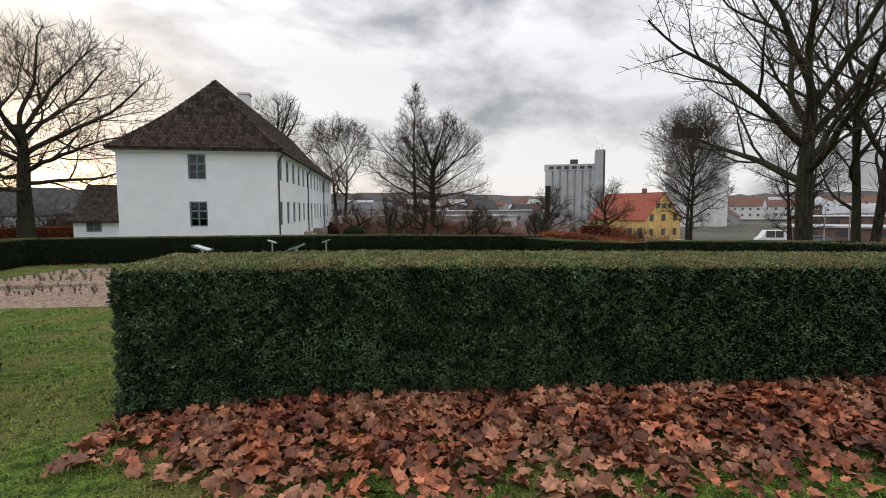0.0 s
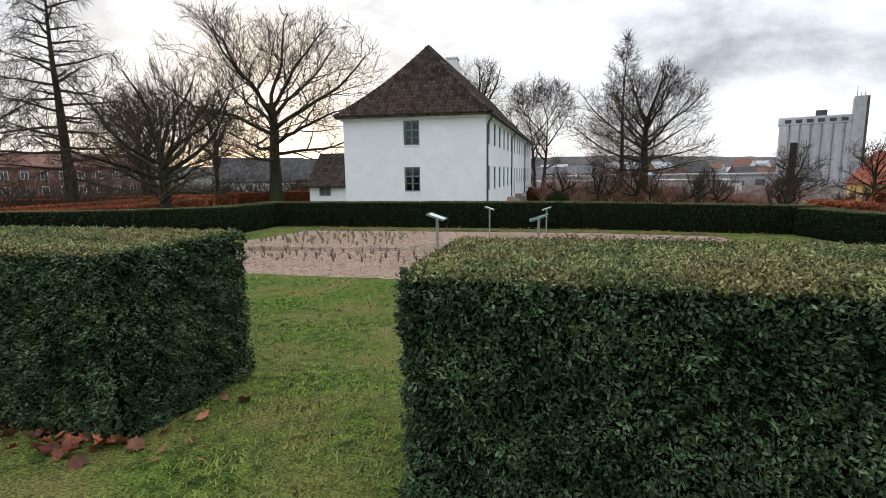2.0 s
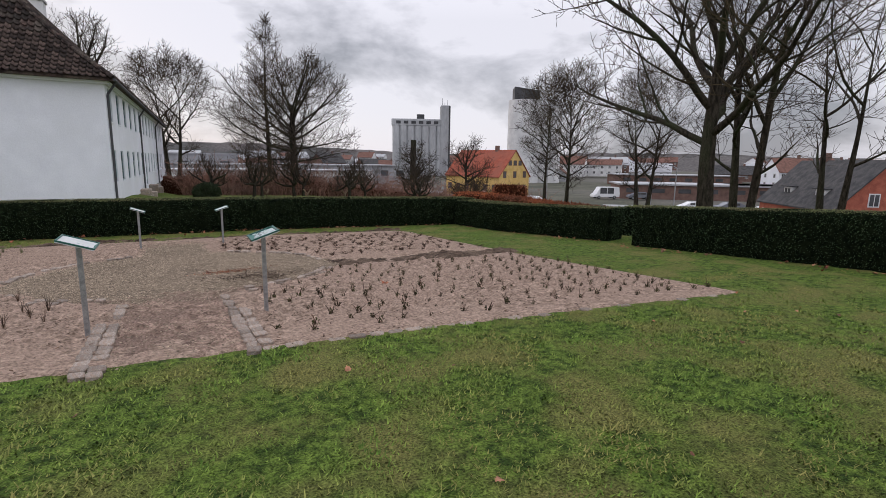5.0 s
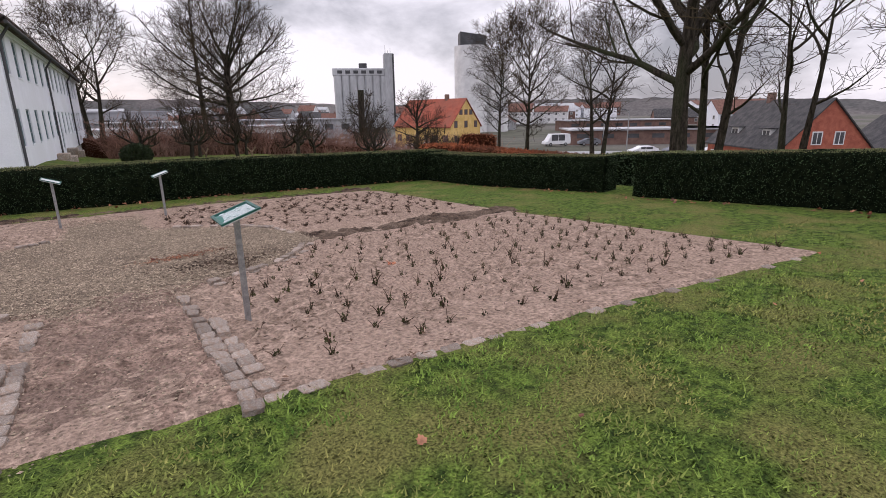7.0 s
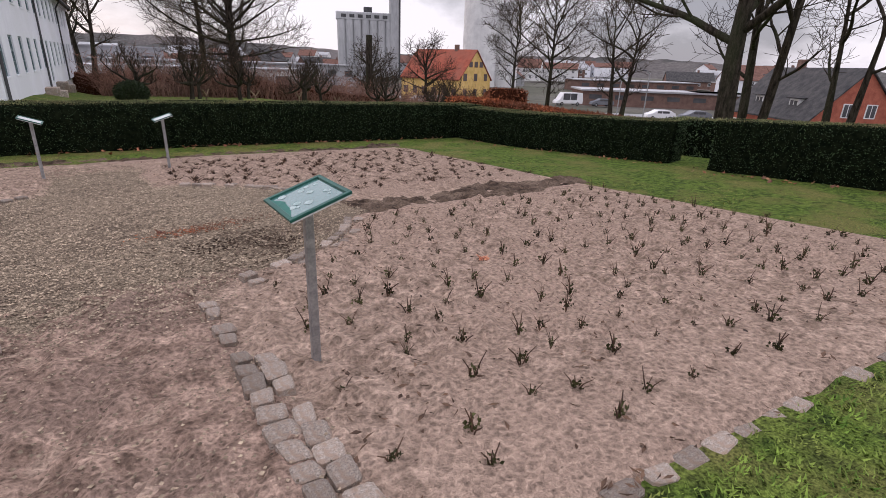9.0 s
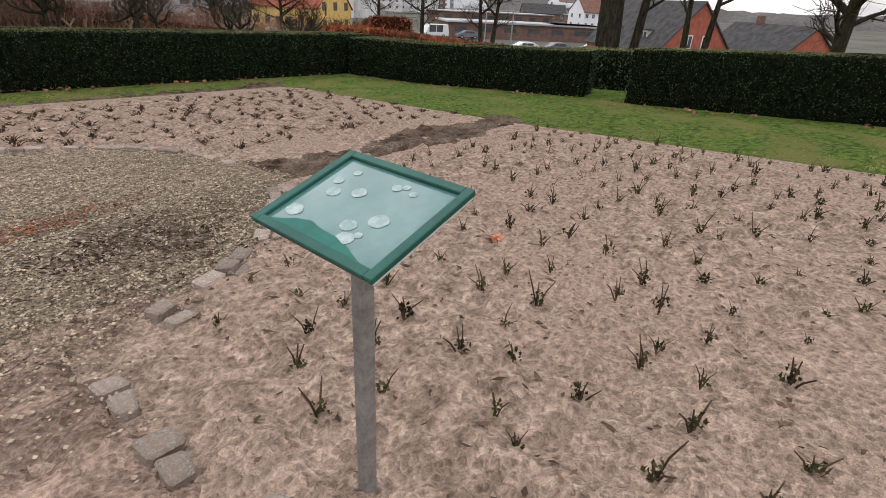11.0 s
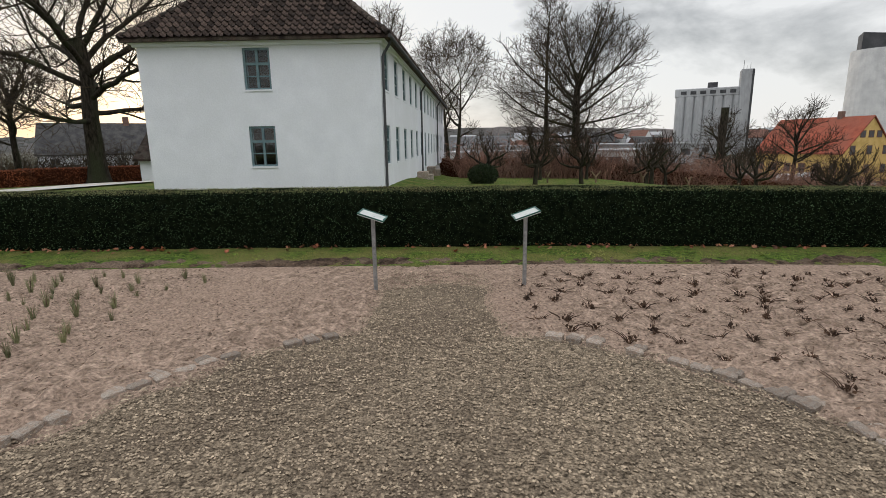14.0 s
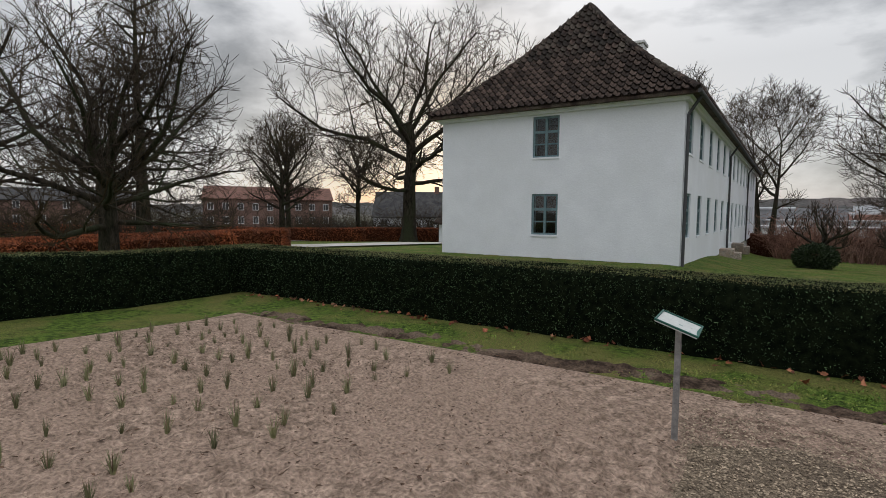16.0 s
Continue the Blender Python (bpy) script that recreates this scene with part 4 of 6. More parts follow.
for h in side_holes:
    window_unit(house, (HX1, HY0 + 0.002, 0), side_dir, (-1, 0, 0), *h)
bm = bmesh.new()
opening_wall(bm, (HX0 + 0.43, HY0 + 0.452, 0), side_dir, (-1, 0, 0), side_len - 0.5, HZ, HE, 0.43, [])
part("wall", bm, WHITE, house)
bm = bmesh.new()
opening_wall(bm, (sx(HX0, HY0 + HL) + 0.45, HY0 + HL - 0.45, 0), (1, 0, 0), (0, 1, 0), HX1 - HX0 - 0.9, HZ, HE, 0.45, [])
part("wall", bm, WHITE, house)
bm = bmesh.new()
opening_wall(bm, (HX0 + 0.4, HY0 + 3.0, 0), (1, 0, 0), (0, 1, 0), HX1 - HX0 - 0.6, HZ, HE, 0.15, [])
part("inner_wall", bm, BROWNBRICK, house)
# cornice under the eaves
bm = bmesh.new()
for k, (o, h0, h1) in enumerate(((0.10, HE - 0.16, HE - 0.06), (0.20, HE - 0.06, HE + 0.05))):
    for x0, x1, y0, y1 in ((HX0 - o, HX1 + o, HY0 - o, HY0 + 0.02),):
        box(bm, x0, x1, y0, y1, h0, h1)
    sh = Matrix(((1, SH, 0, -SH * HY0), (0, 1, 0, 0), (0, 0, 1, 0), (0, 0, 0, 1)))
    box(bm, HX1 - 0.02, HX1 + o, HY0 + 0.021, HY0 + HL, h0, h1, sh)
    box(bm, HX0 - o, HX0 + 0.02, HY0 + 0.021, HY0 + HL, h0, h1, sh)
part("cornice", bm, WHITE, house, "moulded white cornice")

# hipped roof with a slight kick at the eaves
OV = 0.36
RX, RY0, RY1 = (HX0 + HX1) / 2, HY0 + 3.75, HY0 + HL - 3.75


def roof_z(d, run):
    """Height above the eave, d metres in from the eave edge."""
    t = d / run
    return (HR - HE) * (t * 0.94 + 0.06 * t * t - 0.045 * math.sin(math.pi * t)) + 0.05


RUNX, RUNY = (HX1 - HX0) / 2 + OV, 3.75 + OV
bm = bmesh.new()
rings = []
NR = 10
for i in range(NR + 1):
    t = i / NR
    z = HE + roof_z(t * RUNX, RUNX)
    x0, x1 = HX0 - OV + t * RUNX, HX1 + OV - t * RUNX
    y0, y1 = HY0 - OV + t * RUNY, HY0 + HL + OV - t * RUNY
    rings.append([bm.verts.new((sx(x, y), y, z)) for x, y in ((x0, y0), (x1, y0), (x1, y1), (x0, y1))])
for i in range(NR):
    for j in range(4):
        bm.faces.new((rings[i][j], rings[i][(j + 1) % 4], rings[i + 1][(j + 1) % 4], rings[i + 1][j]))
under = [bm.verts.new(v.co - Vector((0, 0, 0.09))) for v in rings[0]]
for j in range(4):
    bm.faces.new((under[j], under[(j + 1) % 4], rings[0][(j + 1) % 4], rings[0][j]))
bm.faces.new(under[::-1])
roof = part("roof", bm, TILE, house, "hipped roof of weathered dark red-brown pantiles")


def hip_point(u, t):
    y = HY0 - OV + t * RUNY
    return Vector((sx(u, y), y, HE + roof_z(t * RUNX, RUNX)))


def side_point(y, t):
    x = HX1 + OV - t * RUNX
    return Vector((sx(x, y), y, HE + roof_z(t * RUNX, RUNX)))


def tile_verts(p, across, upv, w, h):
    """One pantile: a rolled sheet, its low edge proud."""
    n = across.cross(upv).normalized()
    out = []
    for j, lift in ((-0.08, 0.075), (1.0, 0.015)):
        for u, r in ((-0.5, 0.0), (-0.24, 0.105), (0.06, 0.012), (0.5, -0.008)):
            out.append(p + across * (u * w) + upv * (j * h) + n * (lift + r))
    return out


TW, ROWS = 0.235, 19
side_v, side_f, hip_tiles = [], [], []
for i in range(ROWS):
    t, t2 = i / ROWS, (i + 1) / ROWS
    x0, x1 = HX0 - OV + t * RUNX, HX1 + OV - t * RUNX
    n = int((x1 - x0) / TW)
    for c in range(n):
        u = x0 + (c + 0.5) * (x1 - x0) / n
        p, q = hip_point(u, t), hip_point(u, t2)
        hip_tiles.append((p, (q - p)))
    y0, y1 = HY0 - OV + t * RUNY, HY0 + HL + OV - t * RUNY
    n = int((y1 - y0) / TW)
    for c in range(n):
        y = y0 + (c + 0.5) * (y1 - y0) / n
        p, q = side_point(y, t), side_point(y, t2)
        upv = (q - p)
        b = len(side_v)
        side_v += tile_verts(p, Vector((SH, 1, 0)).normalized(), upv.normalized(), TW, upv.length)
        side_f += [(b + k, b + k + 1, b + k + 5, b + k + 4) for k in range(3)]
tagged(np_mesh("tile_field", [tuple(v) for v in side_v], side_f, TILE, roof), kind="stuff")
TILE_ROWS = hip_tiles

# hip and ridge tiles, chimney
bm = bmesh.new()
for a, b in (((HX0 - OV, HY0 - OV), (RX, RY0)), ((HX1 + OV, HY0 - OV), (RX, RY0))):
    for i in range(18):
        t, t2 = i / 18, (i + 1) / 18
        pt = lambda q: Vector((sx(a[0] + (b[0] - a[0]) * q, a[1] + (b[1] - a[1]) * q), a[1] + (b[1] - a[1]) * q, HE + roof_z(q * RUNX, RUNX) + 0.03))
        cyl(bm, pt(t), pt(t2 + 0.008), 0.11, 0.09, 8)
for i in range(60):
    y0 = RY0 + (RY1 - RY0) * i / 60
    y1 = RY0 + (RY1 - RY0) * (i + 1) / 60 + 0.03
    cyl(bm, (sx(RX, y0), y0, HR + 0.06), (sx(RX, y1), y1, HR + 0.06), 0.12, 0.10, 8)
part("ridge_tiles", bm, TILE, roof, "mortared ridge and hip tiles")
bm = bmesh.new()
cxh, cyh = sx(RX, 44.0) - 0.75, 44.0
box(bm, cxh - 0.42, cxh + 0.42, cyh - 0.5, cyh + 0.5, 8.6, 10.75)
box(bm, cxh - 0.50, cxh + 0.50, cyh - 0.58, cyh + 0.58, 10.75, 10.92)
bevel_all(bm, 0.03)
part("chimney", bm, PALE, roof, "pale rendered chimney")

# gutter and down pipes
bm = bmesh.new()
cyl(bm, (sx(HX1 + OV + 0.05, HY0 - OV), HY0 - OV, HE + 0.02), (sx(HX1 + OV + 0.05, HY0 + HL), HY0 + HL, HE + 0.02), 0.065, n=8)
part("gutter", bm, DARKMETAL, house, "dark zinc gutter")
for yp in (HY0 + 0.12, 42.8, 55.5):
    bm = bmesh.new()
    xw = sx(HX1, yp) + 0.07
    cyl(bm, (xw, yp, HZ), (xw, yp, HE - 0.55), 0.048, n=8)
    cyl(bm, (xw, yp, HE - 0.55), (sx(HX1 + OV + 0.05, yp), yp, HE - 0.02), 0.048, n=8)
    part("down_pipe", bm, DARKMETAL, house, "dark zinc down pipe")
# cellar hatches and steps at the long wall
for yp in (40.2, 46.0):
    bm = bmesh.new()
    xw = sx(HX1, yp)
    box(bm, xw, xw + 0.6, yp, yp + 1.1, -0.9, -0.30)
    box(bm, xw, xw + 0.9, yp + 0.1, yp + 1.0, -0.9, -0.46)
    bevel_all(bm, 0.02)
    part("steps", bm, STONE, house, "stone door steps")


def gable_house(name, label, x, y, rz, L, W, eave, rise, wall, roofm, z=None, rows=((0.9, 1.3),), cols=5, gcols=2, grow=None, chim=True, dormers=0, paint=None, hip=0.0):
    """A simple house: body, gable roof with overhang, windows on the long side and the gables."""
    z = gz(x, y) if z is None else z
    t = thing(name, label, "house", (x, y, z - 0.3), rz)
    bm = bmesh.new()
    h = eave + 0.3
    pr = [(-W / 2, 0), (W / 2, 0), (W / 2, h), (0, h + rise), (-W / 2, h)]
    A = [bm.verts.new((-L / 2, p[0], p[1])) for p in pr]
    B = [bm.verts.new((L / 2, p[0], p[1])) for p in pr]
    bm.faces.new(A[::-1]), bm.faces.new(B)
    for i in (0, 1, 4):
        j = (i + 1) % 5
        bm.faces.new((A[i], A[j], B[j], B[i]))
    part("wall", bm, wall, t)
    bm = bmesh.new()
    o, th = 0.35, 0.16
    s = rise / (W / 2)
    for sg in (-1, 1):
        lo, hi = (sg * (W / 2 + o), h - o * s + 0.02), (0, h + rise + 0.02)
        vs = []
        for xx in (-L / 2 - o * 0.6 + hip, L / 2 + o * 0.6 - hip):
            for (yy, zz), xk in ((lo, 0), (hi, 0)):
                vs += [bm.verts.new((xx, yy, zz)), bm.verts.new((xx, yy, zz + th))]
        for q in ((0, 2, 6, 4), (1, 5, 7, 3), (0, 1, 3, 2), (4, 6, 7, 5), (0, 4, 5, 1), (2, 3, 7, 6)):
            bm.faces.new([vs[k] for k in q])
    rf = part("roof", bm, roofm, t)
    if chim:
        bm = bmesh.new()
        box(bm, L * 0.18 - 0.35, L * 0.18 + 0.35, -0.35, 0.35, h + rise - 0.6, h + rise + 1.0)
        bevel_all(bm, 0.04)
        part("chimney", bm, BROWNBRICK, rf)

    def win(x0, x1, y0, y1, z0, z1):
        bm = bmesh.new()
        box(bm, x0, x1, y0, y1, z0, z1)
        w = part("window", bm, paint or PALE, t)
        e = 0.10
        bm = bmesh.new()
        if abs(y1 - y0) < abs(x1 - x0):
            mid = (x0 + x1) / 2
            for a, b in ((x0 + e, mid - 0.04), (mid + 0.04, x1 - e)):
                box(bm, a, b, y0 - 0.006, y1 + 0.006, z0 + e, z1 - e)
        else:
            mid = (y0 + y1) / 2
            for a, b in ((y0 + e, mid - 0.04), (mid + 0.04, y1 - e)):
                box(bm, x0 - 0.006, x1 + 0.006, a, b, z0 + e, z1 - e)
        part("pane", bm, DARKMETAL, w)

    for sg in (-1, 1):
        for z0, hh in rows:
            for c in range(cols):
                cxx = -L / 2 + L * (c + 0.5) / cols
                win(cxx - 0.55, cxx + 0.55, sg * W / 2 - 0.05, sg * W / 2 + 0.05, z0 + 0.3, z0 + hh + 0.3)
        for z0, hh in (grow or rows):
            gw = W * (1 if z0 < eave - 0.3 else 0.5)
            for c in range(gcols):
                cyy = -gw / 2 + gw * (c + 0.5) / gcols
                win(sg * L / 2 - 0.05, sg * L / 2 + 0.05, cyy - 0.5, cyy + 0.5, z0 + 0.3, z0 + hh + 0.3)
    for sg in (-1, 1):
        for c in range(dormers):
            cxx = -L / 2 + L * (c + 0.7) / (dormers + 0.4)
            bm = bmesh.new()
            y1 = sg * W * 0.40
            box(bm, cxx - 0.75, cxx + 0.75, min(0, y1), max(0, y1), h + 0.3, h + 1.75)
            dm = part("dormer", bm, PALE, rf, "white dormer with a dark roof")
            bm = bmesh.new()
            box(bm, cxx - 0.9, cxx + 0.9, min(0, y1 * 1.10), max(0, y1 * 1.10), h + 1.75, h + 1.86)
            part("dormer_roof", bm, DARKROOF, dm)
            for off in (-0.32, 0.32):
                bm = bmesh.new()
                box(bm, cxx + off - 0.22, cxx + off + 0.22, y1 - 0.04, y1 + 0.04, h + 0.6, h + 1.55)
                part("dormer_window", bm, DARKMETAL, dm)
    return t


# outbuilding behind the white house
gable_house("outbuilding", "low white outbuilding with a steep dark roof", -17.3, 47.5, 0, 9, 6.2, 1.7, 2.7, WHITE, TILE, cols=3, rows=((0.7, 1.1),), paint=PAINT, z=-1.0, chim=False)
gable_house("cottage", "small white-gabled cottage with a dark roof", -47.5, 80, 28, 14, 7, 2.8, 3.6, WHITE, DARKROOF, cols=4)
gable_house("house", "low dark-roofed house behind the trees", -32, 84, 8, 18, 8, 2.8, 3.2, BROWNBRICK, DARKROOF, cols=5)
gable_house("brick_building", "long brown brick building with a tiled roof", -87, 83, 52, 24, 10, 5.6, 2.4, BROWNBRICK, BROWNROOF, rows=((0.8, 1.4), (3.4, 1.4)), cols=9, z=-2.0)
gable_house("brick_building", "brown brick wing with a tiled roof", -118, 60, 62, 26, 10, 5.0, 2.2, BROWNBRICK, DARKROOF, rows=((0.8, 1.4), (3.4, 1.4)), cols=7, z=-2.0)
gable_house("yellow_house", "yellow limewashed house with a red tile roof", 56.5, 93.0, -74, 14.5, 9.5, 4.0, 4.9, YELLOW, REDTILE, rows=((1.0, 1.3),), cols=6, gcols=3, grow=((0.9, 1.3), (3.6, 1.3), (6.0, 1.0)), paint=BROWNROOF, z=-4.9)
gable_house("red_house", "red brick house with a dark roof and two dormers", 62.0, 32.0, 54, 15.0, 8.6, 3.0, 4.6, BRICK, DARKROOF, rows=((0.8, 1.2),), cols=5, gcols=2, grow=((0.8, 1.3), (3.3, 1.3)), dormers=2, z=-5.3)
gable_house("red_house", "red brick annexe with a dark roof", 72, 22, 54, 12, 8, 2.6, 3.2, BRICK, DARKROOF, z=-5.3)

# the town below
rt = random.Random(9)
WALLS, ROOFS = [PALE, BROWNBRICK, BROWNBRICK, WHITE, CONCRETE, PALE], [BROWNROOF, DARKROOF, DARKROOF, BROWNROOF, CONCRETE]
for k in range(85):
    a = radians(rt.uniform(-12, 74))
    dist = rt.uniform(175, 420)
    x, y = dist * math.sin(a), 13 + dist * math.cos(a)
    if (abs(x - 59) < 24 and abs(y - 92) < 24) or (abs(x - 108) < 22 and abs(y - 185) < 60) or (x < 14 and dist < 150):
        continue
    e = rt.choice((2.8, 3.0, 5.4, 5.6))
    gable_house("town_house", "distant town house with a pitched roof", x, y, rt.uniform(-60, 60), rt.uniform(9, 20), rt.uniform(7, 10), e, rt.uniform(2.2, 4.0), rt.choice(WALLS), rt.choice(ROOFS),
                rows=((0.9, 1.3),) if e < 4 else ((0.9, 1.3), (3.5, 1.3)), cols=5, z=-5.2 + max(0, dist - 200) * 0.02)

# low industrial sheds
for x, y, L, W, H, rz, m in ((30, 150, 60, 20, 5.5, 5, CONCRETE), (18, 118, 40, 14, 4.6, -3, PALE), (64, 185, 40, 14, 5, 8, CONCRETE), (-8, 160, 46, 16, 8, 0, CONCRETE), (150, 120, 40, 14, 3.6, -30, BROWNBRICK), (190, 90, 40, 14, 4, -50, BROWNBRICK), (96, 72, 34, 12, 3.0, -38, BROWNBRICK), (112, 58, 30, 12, 3.0, -45, BROWNBRICK)):
    t = thing("industrial_shed", "low flat-roofed industrial shed", "shed", (x, y, -5.4), rz)
    bm = bmesh.new()
    box(bm, -L / 2, L / 2, -W / 2, W / 2, 0, H)
    part("wall", bm, m, t)
    bm = bmesh.new()
    box(bm, -L / 2 - 0.4, L / 2 + 0.4, -W / 2 - 0.4, W / 2 + 0.4, H, H + 0.3)
    part("roof", bm, CONCRETE, t)
    for c in range(int(L / 5)):
        bm = bmesh.new()
        xx = -L / 2 + 5 * (c + 0.5)
        box(bm, xx - 1.2, xx + 1.2, -W / 2 - 0.06, -W / 2 + 0.06, H * 0.5, H * 0.78)
        part("window", bm, DARKMETAL, t)

# grain silo: joined round cells with a head house and a lift tower
silo = thing("grain_silo", "grey concrete grain silo with a lift tower", "silo", (104.5, 224, -6), -24)
silo.scale = (0.88, 0.9, 1.0)
for c in range(7):
    for yy in (0, 4.2):
        bm = bmesh.new()
        cyl(bm, (-13 + c * 3.9, yy, 0), (-13 + c * 3.9, yy, 24.0), 2.05, n=16)
        part("cell", bm, CONCRETE, silo)
bm = bmesh.new()
box(bm, -15.5, 11, -1.6, 6, 24.0, 27.2)
bevel_all(bm, 0.3)
part("head_house", bm, CONCRETE, silo)
bm = bmesh.new()
box(bm, 10.8, 15.6, -2.4, 6.2, 0, 33.5)
bevel_all(bm, 0.15)
part("lift_tower", bm, CONCRETE, silo, "lift tower of the silo")
bm = bmesh.new()
box(bm, 14.9, 15.75, -2.55, 6.3, 0, 33.2)
part("stair_shaft", bm, DARKMETAL, silo)
bm = bmesh.new()
box(bm, -2, 2, 0, 4, 27.2, 29.4)
bevel_all(bm, 0.15)
part("roof_vent", bm, DARKMETAL, silo)
for mx, my, mz, mr in ((11.6, 0, 37, 0.12), (14.2, 0, 36, 0.10), (13.0, 2, 35.2, 0.10)):
    bm = bmesh.new()
    cyl(bm, (mx, my, 33.4), (mx, my, mz), mr, mr * 0.6, 6)
    part("mast", bm, DARKMETAL, silo)
for c in range(6):
    bm = bmesh.new()
    box(bm, -13 + c * 4.0, -10.6 + c * 4.0, -1.75, -1.5, 24.9, 26.2)
    part("window", bm, DARKMETAL, silo)

tower = thing("white_silo", "tall white round silo with a slanting dark top", "silo", (108.5, 149.5, -6), -30)
bm = bmesh.new()
cyl(bm, (0, 0, 0), (0, 0, 28.8), 5.6, n=28)
cyl(bm, (9, 3, 0), (9, 3, 26.5), 4.6, n=24)
part("shaft", bm, PALE, tower, smooth=False)
bm = bmesh.new()
vs = box(bm, -4.0, 4.6, -3.6, 3.6, 28.8, 33.0)
for q in vs[4:]:
    if q.co.x > 0:
        q.co.z -= 1.2
part("top", bm, DARKMETAL, tower, "dark slanting top")

# ---- road, vehicles, street lamps ----
def ribbon(name, label, pts, width, material, lift=0.03):
    v, f = [], []
    dense = []
    for (x0, y0), (x1, y1) in zip(pts[:-1], pts[1:]):
        n = max(2, int(math.hypot(x1 - x0, y1 - y0) / 1.0))
        dense += [(x0 + (x1 - x0) * i / n, y0 + (y1 - y0) * i / n) for i in range(n)]
    dense.append(pts[-1])
    for i, (x, y) in enumerate(dense):
        a, b = dense[max(0, i - 1)], dense[min(len(dense) - 1, i + 1)]
        d = Vector((b[0] - a[0], b[1] - a[1], 0)).normalized()
        nn = Vector((-d.y, d.x, 0)) * width / 2
        for s in (-1, -0.33, 0.33, 1):
            q = (x + nn.x * s, y + nn.y * s)
            v.append((*q, gz(*q) + lift + 0.02))
        if i:
            for k in range(3):
                f.append((4 * i - 4 + k, 4 * i - 3 + k, 4 * i + 1 + k, 4 * i + k))
    return tagged(np_mesh(name, v, f, material), label, name, kind="structure")


ribbon("road", "pale wet asphalt road below the garden", [(44, -60), (50, 0), (53, 40), (56, 62), (48, 120), (30, 200)], 9, ASPHALT, 0.08)
ribbon("parking_place", "wide pale wet asphalt parking place", [(58, 60), (80, 44), (130, 20)], 16, ASPHALT, 0.1)
ribbon("pavement", "light gravel drive behind the hedge", [(-60, 22), (-36, 26), (-22.5, 30.5), (-15, 38), (-14.5, 50)], 3.4, PAVING, 0.05)
ribbon("pavement", "light gravel drive beyond the beech hedge", [(-70, 34), (-44, 36), (-30, 38)], 5, PAVING, 0.05)


def vehicle(name, label, x, y, rz, L, W, H, paint, van=False):
    t = thing(name, label, "van" if van else "car", (x, y, gz(x, y) + 0.12), rz)
    prof = [(-L / 2, 0.35), (-L / 2, 0.95), (-L / 2 + 0.15, H if van else 1.0), (-L * 0.28, H), (L * 0.12 if not van else L * 0.25, H), (L * 0.28 if not van else L * 0.38, 1.0), (L / 2 - 0.1, 0.85), (L / 2, 0.35)]
    bm = bmesh.new()
    A = [bm.verts.new((p[0], -W / 2, p[1])) for p in prof]
    B = [bm.verts.new((p[0], W / 2, p[1])) for p in prof]
    bm.faces.new(A), bm.faces.new(B[::-1])
    for i in range(len(prof)):
        j = (i + 1) % len(prof)
        bm.faces.new((A[j], A[i], B[i], B[j]))
    bevel_all(bm, 0.07, 2)
    part("body", bm, paint, t)
    for s in (-1, 1):
        bm = bmesh.new()
        for a, b in ((-L * 0.26, -L * 0.02), (0.0, L * 0.16 if not van else L * 0.26)):
            box(bm, a, b, s * W / 2 - 0.012, s * W / 2 + 0.012, 1.02, H - 0.12)
        part("side_window", bm, DARKMETAL, t)
        for xx in (-L * 0.3, L * 0.3):
            bm = bmesh.new()
            cyl(bm, (xx, s * (W / 2 - 0.2), 0.32), (xx, s * (W / 2 + 0.01), 0.32), 0.32, n=16)
            w = part("wheel", bm, RUBBER, t)
            bm = bmesh.new()
            cyl(bm, (xx, s * (W / 2), 0.32), (xx, s * (W / 2 + 0.025), 0.32), 0.18, n=12)
            part("rim", bm, ZINC, w)
    return t


for nm, lab, x, y, rz, pm, van in (("van", "white van parked by the road", 74, 77, 160, CARWHITE, True), ("car", "grey car parked by the road", 79, 73, 150, CARGREY, False), ("car", "white car parked beside the road", 66, 52, 150, CARWHITE, False),
                                   ("car", "dark car parked beside the road", 71, 49.5, 150, CARGREY, False), ("car", "white car parked beside the road", 76, 46, 150, CARWHITE, False), ("car", "white car on the road", 50, 70, 100, CARWHITE, False),
                                   ("car", "white car parked before the yellow house", 49.5, 84.5, 20, CARWHITE, False), ("car", "pale car parked before the yellow house", 45, 83, 20, CARWHITE, False), ("car", "pale car parked by the cottage", -45.5, 71, 20, CARWHITE, False)):
    vehicle(nm, lab, x, y, rz, 5.4 if van else 4.3, 1.95 if van else 1.75, 2.3 if van else 1.45, pm, van)

for x, y in ((56.5, 48), (63, 57), (50, 66), (74, 42)):
    t = thing("street_lamp", "tall thin grey street lamp", "street lamp", (x, y, gz(x, y)))
    bm = bmesh.new()
    cyl(bm, (0, 0, -0.2), (0, 0, 6.5), 0.09, 0.06, 8)
    part("pole", bm, ZINC, t)
    bm = bmesh.new()
    cyl(bm, (0, 0, 6.5), (-0.9, 0, 6.8), 0.05, 0.05, 6)
    part("arm", bm, ZINC, t)
    bm = bmesh.new()
    box(bm, -1.5, -0.8, -0.13, 0.13, 6.74, 6.88)
    bevel_all(bm, 0.03)
    part("head", bm, DARKMETAL, t)

